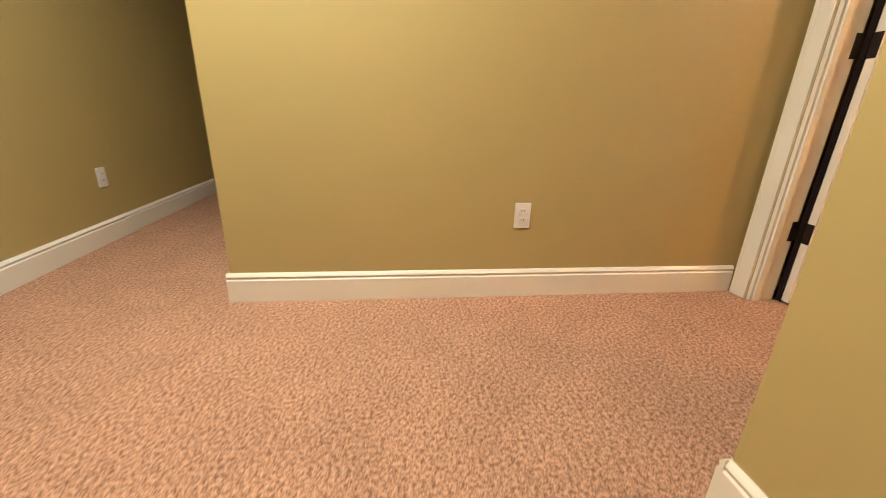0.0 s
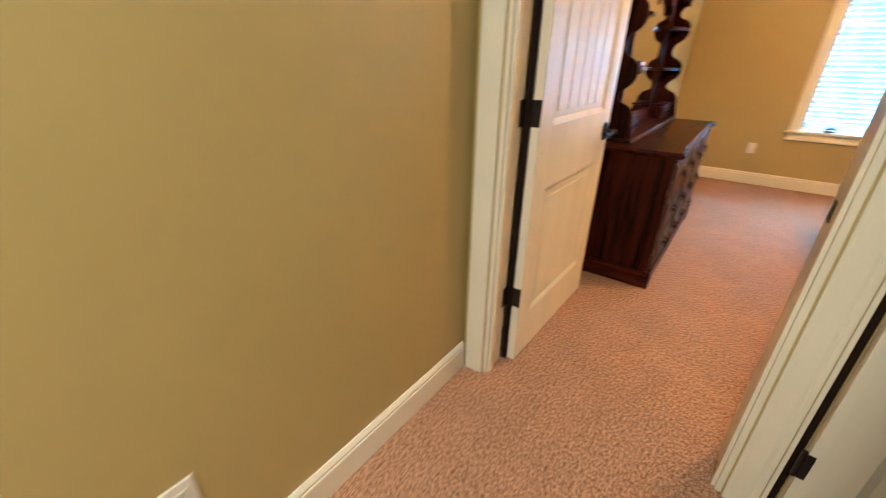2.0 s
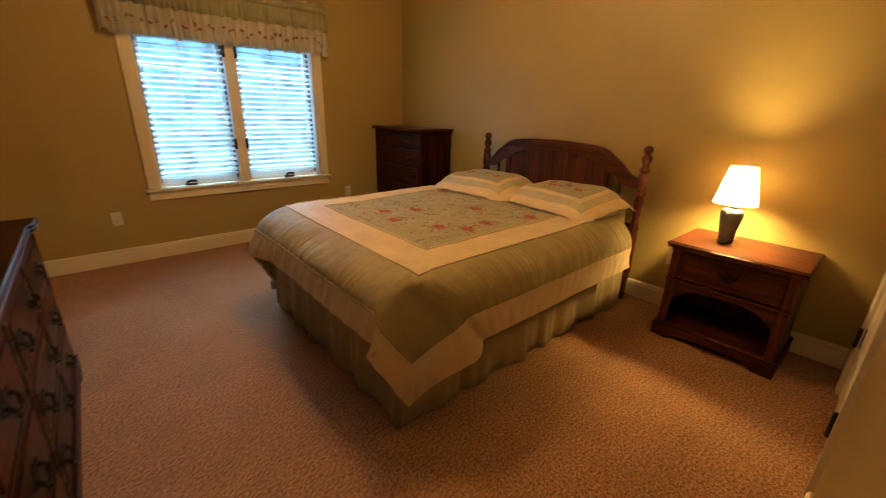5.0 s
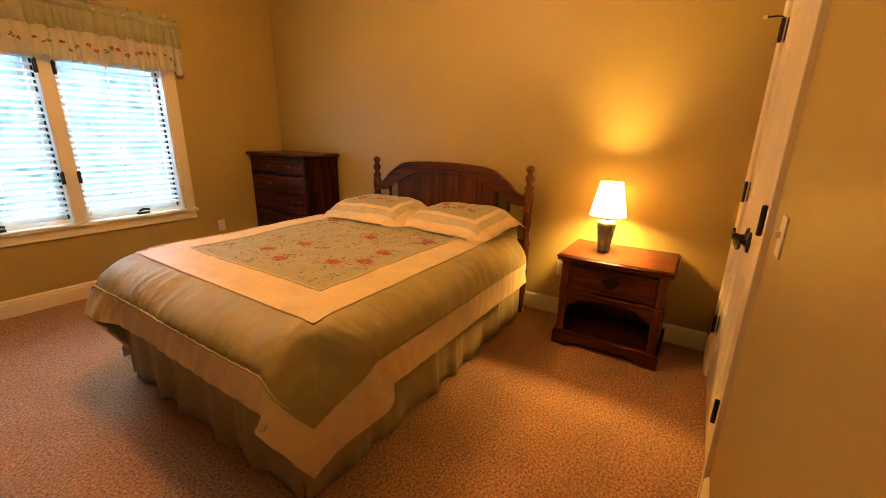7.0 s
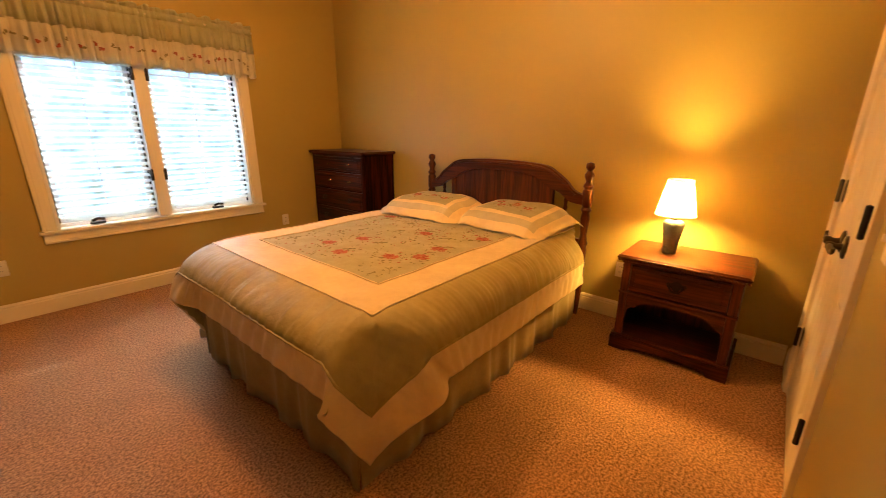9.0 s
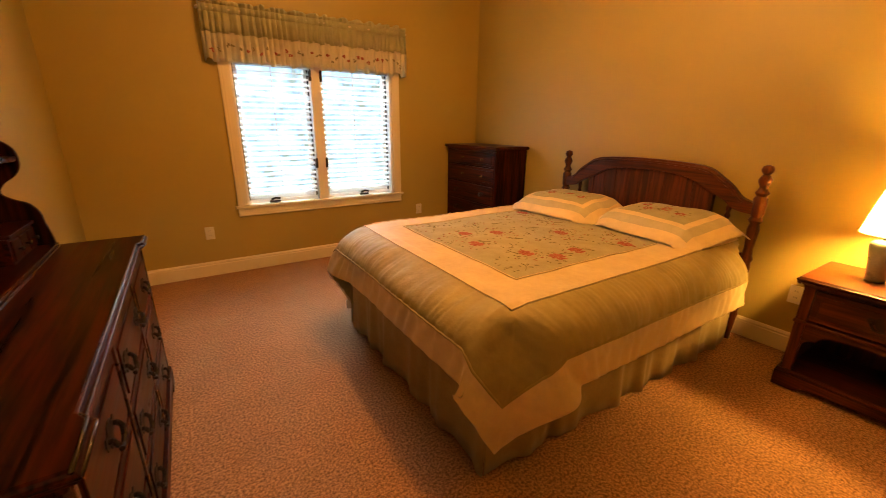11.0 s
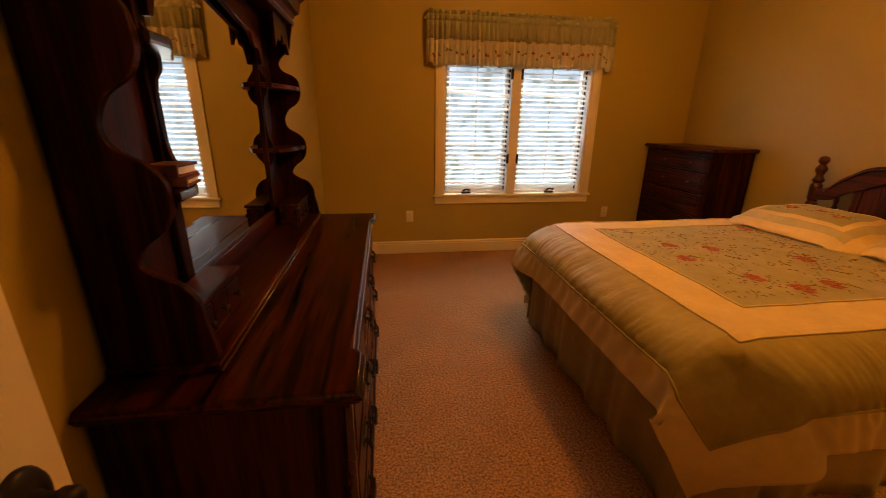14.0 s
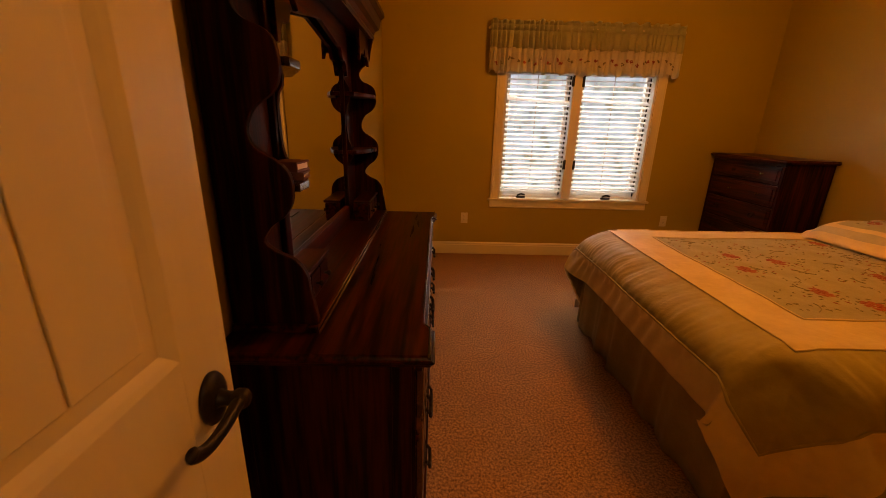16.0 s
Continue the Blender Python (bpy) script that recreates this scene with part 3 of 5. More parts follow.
            box(mid + s * 0.050 - 0.006, mid + s * 0.050 + 0.006, NY - 0.020, NY + 0.004, zz - 0.01, zz + 0.055, bm=bm, bevel=0.003)
            part("lock_lever", bm, BRONZE, w, "black sash lock lever")
    return w


def build_blind(x0, x1):
    b = thing("window_blind", (x0 + x1) / 2, NY + 0.045, WZ1 - 0.03, "white slatted blind, lowered, slats nearly flat", "blind", group="blinds in the window")
    part("headrail", box(x0, x1, NY + 0.020, NY + 0.072, WZ1 - 0.072, WZ1 - 0.024, bevel=0.003), VINYL, b)
    part("bottom_rail", box(x0 + 0.004, x1 - 0.004, NY + 0.024, NY + 0.070, WZ0 + 0.078, WZ0 + 0.098, bevel=0.006), SLAT, b)
    bm = bmesh.new()
    tilt, wide, n = radians(24), 0.049, 5
    low, high = [], []
    for side, store in ((0, low), (1, high)):
        for k in range(n):
            s = (k / (n - 1) - 0.5) * wide
            crown = 0.003 * (1 - (2 * k / (n - 1) - 1) ** 2) + side * 0.0025
            yy, zz = s * math.cos(tilt) - crown * math.sin(tilt), s * math.sin(tilt) + crown * math.cos(tilt)
            store.append([bm.verts.new((x, yy, zz)) for x in (-(x1 - x0) / 2 + 0.005, (x1 - x0) / 2 - 0.005)])
    for k in range(n - 1):
        bm.faces.new((low[k][0], low[k + 1][0], low[k + 1][1], low[k][1]))
        bm.faces.new((high[k][0], high[k][1], high[k + 1][1], high[k + 1][0]))
    bmesh.ops.recalc_face_normals(bm, faces=bm.faces[:])
    me = bpy.data.meshes.new("slat")
    bm.to_mesh(me)
    bm.free()
    me.materials.append(SLAT)
    z, top = WZ0 + 0.125, WZ1 - 0.08
    count = int((top - z) / 0.0465)
    for k in range(count + 1):
        ob = new("slat", me)
        ob.parent = b
        ob.location = (random.uniform(-0.002, 0.002), 0.0, z + k * (top - z) / count - b.location.z)
        ob.rotation_euler = (radians(random.uniform(-2.0, 0.3)), radians(random.uniform(-0.12, 0.12)), 0)
        # two slats of each blind are turned on purpose to throw thin sun streaks
        if k == count - 5:
            ob.rotation_euler = (radians(25 if x0 < 1.5 else 15), radians(2.8 if x0 < 1.5 else 1.4), 0)
        elif k == count - 4:
            ob.rotation_euler = (radians(2), radians(-0.5), 0)
    for f in (0.16, 0.84):
        x = x0 + (x1 - x0) * f
        part("ladder_cord", tube([(x, NY + 0.021, WZ1 - 0.07), (x + 0.001, NY + 0.020, 1.2), (x, NY + 0.021, WZ0 + 0.095)], 0.0016, 6), SLAT, b)
    return b


build_window()
build_blind(W0 + 0.026, 1.768 - 0.052)
build_blind(1.768 + 0.052, W1 - 0.026)
backdrop = part("backdrop", box(-8, 12, 10.0, 10.05, -2.5, 3.6), GARDEN)
tagged(backdrop, "bright sky and leaves far outside the window", "backdrop", kind="structure")
structure("ground", [(-30, 30, 4.7, 60, -0.6, -0.5)], material("lawn", (0.08, 0.11, 0.04), 0.9, big=2, fine=60, bump=0.4), "grass outside the window", "ground")


def build_valance():
    x0, x1 = 0.875, 2.69
    v = thing("valance", (x0 + x1) / 2, NY - 0.05, 1.85, "gathered sage valance with a cream floral border and scalloped hem", "valance")
    part("curtain_rod", tube([(x0 - 0.012, NY - 0.004, 2.235), (x0 - 0.012, NY - 0.052, 2.235), (x0 + 0.03, NY - 0.060, 2.235), (x1 - 0.03, NY - 0.060, 2.235), (x1 + 0.012, NY - 0.052, 2.235), (x1 + 0.012, NY - 0.004, 2.235)], 0.010), TRIM, v, "cream curtain rod")
    cols = 520

    def cloth(name, rows, mat):
        bm = bmesh.new()
        grid = []
        for k in range(cols + 1):
            f = k / cols
            x = x0 + f * (x1 - x0)
            line = []
            for z, amp, hem in rows:
                ph = 34 * 2 * math.pi * f + 3.0 * math.sin(7 * f * math.pi) + 2.6 * noise.noise((f * 15, z * 1.6, 3))
                amp *= 0.75 + 0.8 * noise.noise((f * 21, 4.0, z * 1.2))
                wav = math.sin(ph) * amp + 0.45 * amp * math.sin(ph * 0.37 + 1.3 + z) + 0.25 * amp * math.sin(2.6 * ph + 4 * z)
                lift = hem * (0.010 * math.sin(ph * 0.5) + 0.006 * math.sin(2 * math.pi * f * 13))
                line.append(bm.verts.new((x + 0.006 * math.cos(ph) * amp / 0.02, NY - 0.062 - 0.012 + wav - 0.012 * (2.2 - z), z + lift)))
            grid.append(line)
        for a, b in zip(grid, grid[1:]):
            for j in range(len(rows) - 1):
                bm.faces.new((a[j], b[j], b[j + 1], a[j + 1]))
        # returns to the wall at both ends
        for line, x in ((grid[0], x0), (grid[-1], x1)):
            back = [bm.verts.new((x, NY - 0.003, q.co.z)) for q in line]
            for j in range(len(line) - 1):
                bm.faces.new((line[j], line[j + 1], back[j + 1], back[j]))
        bmesh.ops.recalc_face_normals(bm, faces=bm.faces[:])
        ob = part(name, bm, mat, v, smooth=True)
        sol = ob.modifiers.new("thickness", "SOLIDIFY")
        sol.thickness = 0.002
        return ob
    cloth("ruffle", [(2.295, 0.019, 0.8), (2.282, 0.018, 0.4), (2.262, 0.010, 0)], VAL_TOP)
    cloth("rod_pocket", [(2.262, 0.008, 0), (2.235, 0.006, 0), (2.208, 0.008, 0)], VAL_TOP)
    cloth("upper_band", [(2.208, 0.009, 0), (2.16, 0.022, 0), (2.10, 0.026, 0), (2.055, 0.026, 0.5)], VAL_TOP)
    cloth("lower_band", [(2.068, 0.024, 0.5), (2.0, 0.024, 0), (1.93, 0.023, 0), (1.875, 0.024, 0.8), (1.848, 0.025, 1.2)], VAL_LOW)
    flowers, leaves = bmesh.new(), bmesh.new()
    rnd = random.Random(4)
    for k in range(34):
        x = x0 + 0.04 + (x1 - x0 - 0.08) * (k + rnd.uniform(-0.3, 0.3) + 0.5) / 34
        z = 1.945 + rnd.uniform(-0.028, 0.03)
        y = NY - 0.109
        target = flowers if rnd.random() < 0.55 else leaves
        for j in range(5 if target is flowers else 3):
            a = rnd.uniform(0, 6.28)
            r = rnd.uniform(0.004, 0.014)
            petal(target, Vector((x + r * math.cos(a), y, z + r * math.sin(a))), a, 0.022 if target is flowers else 0.026, 0.013, Vector((0, -1, 0)))
    tagged(part("flower_embroidery", flowers, PETAL, v, "small red embroidered flowers"), kind="stuff")
    tagged(part("leaf_embroidery", leaves, LEAF, v, "small olive embroidered leaves"), kind="stuff")
    return v


def petal(bm, c, angle, length, width, normal):
    """A small raised leaf-shaped stitch lying on a surface."""
    u = normal.orthogonal().normalized()
    v = normal.cross(u)
    d, e = math.cos(angle) * u + math.sin(angle) * v, -math.sin(angle) * u + math.cos(angle) * v
    ring = [bm.verts.new(c + d * length * a + e * width * b) for a, b in ((-0.5, 0), (-0.1, 0.45), (0.25, 0.4), (0.5, 0), (0.25, -0.4), (-0.1, -0.45))]
    mid = bm.verts.new(c + normal * 0.003)
    for k in range(6):
        bm.faces.new((ring[k], ring[(k + 1) % 6], mid))


build_valance()


# ---- bed ----
BY, BX0, BX1 = 2.10, 1.50, 3.48
TOPZ = 0.725


def build_bed():
    b = thing("bed", 2.5, BY, 0, "double bed with a turned dark oak headboard", "bed")
    part("box_spring", box(BX0, BX1, BY - 0.70, BY + 0.70, 0.16, 0.42, bevel=0.03), SKIRT, b)
    part("mattress", box(BX0, BX1, BY - 0.70, BY + 0.70, 0.42, 0.69, bevel=0.05), CREAM, b)
    # pleated skirt on foot and sides
    for name, along, fixed, a0, a1, out in (("bed_skirt", "y", BX0 - 0.035, BY - 0.757, BY + 0.757, -1), ("bed_skirt", "x", BY - 0.735, BX0 - 0.058, BX1, -1), ("bed_skirt", "x", BY + 0.735, BX0 - 0.058, BX1, 1)):
        bm = bmesh.new()
        n = int((a1 - a0) / 0.008)
        cols = []
        for k in range(n + 1):
            f = a0 + (a1 - a0) * k / n
            ph = f * 2 * math.pi / 0.27 + 2.4 * noise.noise((f * 2.5, fixed, 1))
            col = []
            for j in range(7):
                z = 0.46 - 0.448 * j / 6
                drop = j / 6
                w = (0.003 + 0.012 * drop) * (math.sin(ph) + 0.35 * math.sin(2.3 * ph + 1)) + 0.012 * drop * noise.noise((f * 6, z * 3, 5))
                p = fixed + out * (0.012 + w + 0.012 * drop)
                col.append(bm.verts.new((f, p, z) if along == "x" else (p, f, z)))
            cols.append(col)
        for a, c in zip(cols, cols[1:]):
            for j in range(6):
                bm.faces.new((a[j], c[j], c[j + 1], a[j + 1]))
        ob = part(name, bm, SKIRT, b, "sage brown gathered bed skirt", smooth=True)
        ob.modifiers.new("thickness", "SOLIDIFY").thickness = 0.003
    # headboard
    X = 3.545
    post = [(0.0, 0.0), (0.016, 0.0), (0.020, 0.05), (0.026, 0.16), (0.030, 0.19), (0.026, 0.21), (0.033, 0.24), (0.033, 0.52), (0.029, 0.55), (0.037, 0.57), (0.029, 0.59), (0.024, 0.64), (0.031, 0.72),
            (0.033, 0.76), (0.026, 0.80), (0.039, 0.82), (0.028, 0.84), (0.036, 0.86), (0.038, 0.92), (0.037, 0.955), (0.026, 0.97), (0.039, 0.99), (0.026, 1.01), (0.021, 1.025), (0.034, 1.055), (0.036, 1.07), (0.022, 1.095),
            (0.018, 1.10), (0.031, 1.118), (0.033, 1.13), (0.026, 1.15), (0.0, 1.160)]
    for y in (1.362, 2.862):
        smooth_by_angle(part("post", lathe(post, X, y, 0), OAK_Z, b, "turned oak post with a ball finial"), 50)
    top = curve_points([(1.385, 0.925), (1.46, 0.955), (1.52, 1.015), (1.58, 1.058), (1.66, 1.108), (1.76, 1.130), (1.95, 1.141), (2.112, 1.144), (2.274, 1.141), (2.464, 1.130), (2.564, 1.108), (2.644, 1.058), (2.704, 1.015), (2.764, 0.955), (2.84, 0.925)], 5)
    under = curve_points([(2.84, 0.855), (2.74, 0.870), (2.66, 0.925), (2.56, 0.965), (2.44, 1.03), (2.30, 1.055), (2.112, 1.062), (1.924, 1.055), (1.784, 1.03), (1.664, 0.965), (1.564, 0.925), (1.484, 0.870), (1.385, 0.855)], 5)
    part("top_rail", prism(top + under, "x", X - 0.030, X + 0.020, bevel=0.006), OAK_Y, b, "arched moulded top rail")
    bead = [(X - 0.034, y, z - 0.022) for y, z in top[4:-4]]
    part("bead", tube(bead, 0.007, 8), OAK_Y, b, smooth=True)
    y = 1.66
    while y < 2.55:
        w = 0.1003
        zt = 1.0 + 0.09 * max(0.0, 1 - abs((y + w / 2 - 2.112) / 0.5) ** 3)
        part("board", box(X - 0.007, X + 0.007, y + 0.0012, y + w - 0.0012, 0.58, zt, bevel=0.002), OAK_Z, b)
        y += w
    part("lower_rail", box(X - 0.018, X + 0.018, 1.385, 2.84, 0.50, 0.60, bevel=0.005), OAK_Y, b)
    for y in (1.64, 2.585):
        part("stile", box(X - 0.016, X + 0.016, y - 0.022, y + 0.022, 0.59, 0.975, bevel=0.004), OAK_Z, b)
    spin = [(0.010, 0.59), (0.014, 0.62), (0.010, 0.66), (0.016, 0.72), (0.019, 0.76), (0.011, 0.80), (0.018, 0.82), (0.011, 0.84), (0.016, 0.87), (0.012, 0.90), (0.010, 0.93)]
    for y in (1.52, 2.705):
        smooth_by_angle(part("spindle", lathe(spin, X, y, 0, segments=14), OAK_Z, b), 50)
    for y in (BY - 0.71, BY + 0.71):
        part("side_rail", box(BX0, 3.53, y - 0.012, y + 0.012, 0.24, 0.38, bevel=0.004), OAK_X, b)
    for x in (1.62, 2.55):
        for y in (BY - 0.6, BY + 0.6):
            part("leg", lathe([(0.02, 0.0), (0.022, 0.02), (0.018, 0.16)], x, y, 0, segments=12), BRONZE, b)
    return b


def fall(run, wide, deep):
    """Out from and down past the edge of the bed, run metres along cloth that rounds the edge and then hangs."""
    arc = math.pi / 2 * math.sqrt((wide * wide + deep * deep) / 2)
    t = min(run / arc, 1.0) * math.pi / 2
    rest = max(0.0, run - arc)
    return wide * math.sin(t) + 0.06 * rest, deep * (1 - math.cos(t)) + 0.98 * rest


def ease(lo, hi, v):
    t = min(1.0, max(0.0, (v - lo) / (hi - lo)))
    return t * t * (3 - 2 * t)


def drape(s, r):
    """Where a point of the flat comforter lies: s metres from the head edge towards the foot, r metres across from the middle."""
    flat_s, flat_r = 1.83, 0.695
    a, b, side = max(0.0, s - flat_s), max(0.0, abs(r) - flat_r), math.copysign(1, r)
    n1 = noise.noise((s * 2.2, r * 2.2, 0.3)) * 0.010 + noise.noise((s * 7, r * 7, 4.0)) * 0.004
    # beside the pillows the sides end short of the headboard
    if b > 0 and s < 1.0:
        f = 0.26 * ease(0.0, 0.14, b)
        s = f + s * (1 - f)
    x, y = 3.44 - min(s, flat_s), min(abs(r), flat_r)
    if a <= 0 and b <= 0:
        edge = min(1.0, min(flat_s - s, flat_r - abs(r)) / 0.3)
        return Vector((x, BY + side * y, TOPZ + n1 + 0.006 * edge - 0.02 * max(0, 1 - s / 0.5)))
    along, run = (s, b) if b > a else (r, max(a, b))
    swell = math.sin(math.pi * min(run, 0.31) / 0.31)
    # gathers that run across the rounded border, puckers along the seam of the hem, soft dents
    rip = 0.0009 * swell * math.sin(along * 185 + 9 * noise.noise((along * 4, run * 4, 21))) * (0.3 + abs(noise.noise((along * 5, run * 2, 6))) * 2.2)
    rip += 0.0030 * swell * math.sin(along * 62 + 6 * noise.noise((along * 3, run * 3, 12))) * (0.4 + abs(noise.noise((along * 2, run * 2, 3))) * 2)
    rip += 0.0022 * math.exp(-((run - 0.315) / 0.05) ** 2) * math.sin(along * 92 + 4 * noise.noise((along * 5, 1.0, 8)))
    rip += 0.004 * ease(0.32, 0.37, run) * math.sin(along * 58 - run * 30 + 5 * noise.noise((along * 4, 2.0, 5)))
    rip += 0.009 * swell * noise.noise((along * 5, run * 5, 1.7)) + min(1.0, run / 0.3) * 0.010 * noise.noise((along * 4, run * 2, 7))
    out_a, down_a = fall(a, 0.258, 0.135)
    out_b, down_b = fall(b, 0.205, 0.175)
    # towards the window the foot hem flares out and shows its lining
    flare = 0.05 * ease(0.42, 0.64, r) * ease(0.27, 0.47, a)
    foot = Vector((x - out_a - flare - (rip if a > 0 else 0), y + 0.9 * b, TOPZ - down_a - 0.3 * b + n1 * 0.6 + 0.6 * rip))
    shift = (0.25 * b + 0.57 * b * b) * max(0.0, 1 - (flat_s - min(s, flat_s)) / 0.6)
    pinch = 0.022 * math.exp(-((a - 0.05) / 0.03) ** 2) * ease(0.2, 0.35, b)
    flank = Vector((x + shift - 0.95 * a, y + out_b - pinch + (rip if b > 0 else 0), TOPZ - down_b - 0.3 * a + n1 * 0.6 + 0.6 * rip))
    p = (foot * a * a + flank * b * b) / (a * a + b * b)
    # the spare cloth of the corner hangs as one broad tongue, tucked in on both of its sides
    tongue = Vector((1.595, 0.698, TOPZ)) + a * Vector((-1.03, 0.01, -0.28)) + b * Vector((0.25, 0.91, -0.42)) \
        + a * b * Vector((-0.06, -1.22, -0.30)) + a * a * Vector((0.67, 0.07, -0.42)) + b * b * Vector((0.57, -0.48, -0.64))
    tongue += Vector((-0.7, 0.7, 0)) * (0.02 * noise.noise((a * 5, b * 5, 9)) + 0.5 * rip)
    p = p.lerp(tongue, ease(0.0, 0.11, b) * ease(0.03, 0.13, a))
    return Vector((p.x, BY + side * p.y, p.z))


BAND_R = (0.54, 0.73, 0.995, 1.145)
BAND_S = (1.69, 1.88, 2.15, 2.30)


def build_comforter():
    c = thing("comforter", 2.4, BY, TOPZ, "sage green comforter with cream borders and a floral embroidered centre", "comforter")

    def steps(edges, n):
        out = []
        for (a, b), k in zip(zip(edges, edges[1:]), n):
            out += [a + (b - a) * i / k for i in range(k)]
        return out + [edges[-1]]
    s_list = steps((0.02, 0.60) + BAND_S, (70, 190, 26, 44, 18))
    r_half = steps((0.0,) + BAND_R, (80, 26, 44, 18))
    r_list = [-v for v in reversed(r_half[1:])] + r_half
    grid = [[drape(s, r) for r in r_list] for s in s_list]

    def band(s, r):
        k = 0
        for lim_s, lim_r in zip(BAND_S, BAND_R):
            if s <= lim_s and abs(r) <= lim_r:
                return k
            k += 1
        return 3
    seams = {0: ("centre_panel", PANEL, "sage floral embroidered panel"), 1: ("inner_border", CREAM, "cream satin border"), 2: ("sage_border", SAGE, "puffed sage satin border"), 3: ("hem", CREAM, "cream satin hem")}
    for k, (name, mat, label) in seams.items():
        bm = bmesh.new()
        made = {}
        for i in range(len(s_list) - 1):
            for j in range(len(r_list) - 1):
                if band((s_list[i] + s_list[i + 1]) / 2, (r_list[j] + r_list[j + 1]) / 2) != k:
                    continue
                quad = []
                for p, q in ((i, j), (i, j + 1), (i + 1, j + 1), (i + 1, j)):
                    if (p, q) not in made:
                        made[p, q] = bm.verts.new(grid[p][q])
                    quad.append(made[p, q])
                bm.faces.new(quad)
        ob = part(name, bm, mat, c, label, True)
        ob.data.materials.append(SAGE)
        sol = ob.modifiers.new("padding", "SOLIDIFY")
        sol.thickness, sol.offset, sol.material_offset = 0.024, -1, 1
    # corded seams between the bands
    for k in range(3):
        S, Rr = BAND_S[k], BAND_R[k]
        line = [(s, -Rr) for s in steps((0.03, S), (60,))] + [(S, r) for r in steps((-Rr, Rr), (60,))][1:] + [(s, Rr) for s in steps((S, 0.03), (60,))][1:]
        part("seam_cord", tube([drape(s, r) + Vector((0, 0, 0.002)) for s, r in line], 0.0055 if k == 2 else 0.0045, 6), SAGE if k == 2 else CREAM, c, smooth=True)
    # embroidery on the centre panel
    flowers, leaves, stems = bmesh.new(), bmesh.new(), bmesh.new()
    rnd = random.Random(11)
    up = Vector((0, 0, 1))
    spots = []
    for _ in range(400):
        s, r = rnd.uniform(0.62, BAND_S[0] - 0.09), rnd.uniform(-0.46, 0.46)
        if all((s - a) ** 2 + (r - b) ** 2 > 0.16 ** 2 for a, b in spots):
            spots.append((s, r))
    for s, r in spots:
        base = rnd.uniform(0, 6.28)
        big = rnd.random() < 0.42
        if big:
            for ring, count, size in ((0.029, 8, 0.040), (0.013, 6, 0.028)):
                for k in range(count):
                    a = base + 6.283 * k / count + rnd.uniform(-0.2, 0.2)
                    q = drape(s + ring * math.cos(a), r + ring * 1.25 * math.sin(a)) + up * (0.003 if ring < 0.02 else 0.0015)
                    petal(flowers, q, -a, size * rnd.uniform(0.8, 1.2), 0.025, up)
        for k in range(rnd.randint(14, 24)):
            a, d = rnd.uniform(0, 6.28), rnd.uniform(0.045, 0.11)
            ss, rr = s + d * math.cos(a), r + d * math.sin(a)
            if ss > BAND_S[0] - 0.02 or abs(rr) > BAND_R[0] - 0.02:
                continue
            petal(leaves if rnd.random() < 0.8 else flowers, drape(ss, rr) + up * 0.001, rnd.uniform(0, 6.28), rnd.uniform(0.014, 0.030), 0.008, up)
        a = rnd.uniform(0, 6.28)
        pts = [drape(s + 0.10 * f * math.cos(a + 1.2 * f), r + 0.10 * f * math.sin(a + 1.2 * f)) + up * 0.001 for f in (0.3, 0.5, 0.75, 1.0)]
        merge(stems, tube(pts, 0.0016, 5))
    tagged(part("flower_embroidery", flowers, PETAL, c, "coral red embroidered flowers"), kind="stuff")
    tagged(part("leaf_embroidery", leaves, LEAF, c, "olive embroidered leaves"), kind="stuff")
    tagged(part("stem_embroidery", stems, LEAF, c), kind="stuff")
    # care label hanging at the far foot corner
    q = drape(BAND_S[3] - 0.01, BAND_R[3] - 0.05)
    part("care_label", box(q.x - 0.025, q.x + 0.02, q.y - 0.002, q.y + 0.002, q.z - 0.06, q.z + 0.005), PLATE, c, "small white care label")
    return c


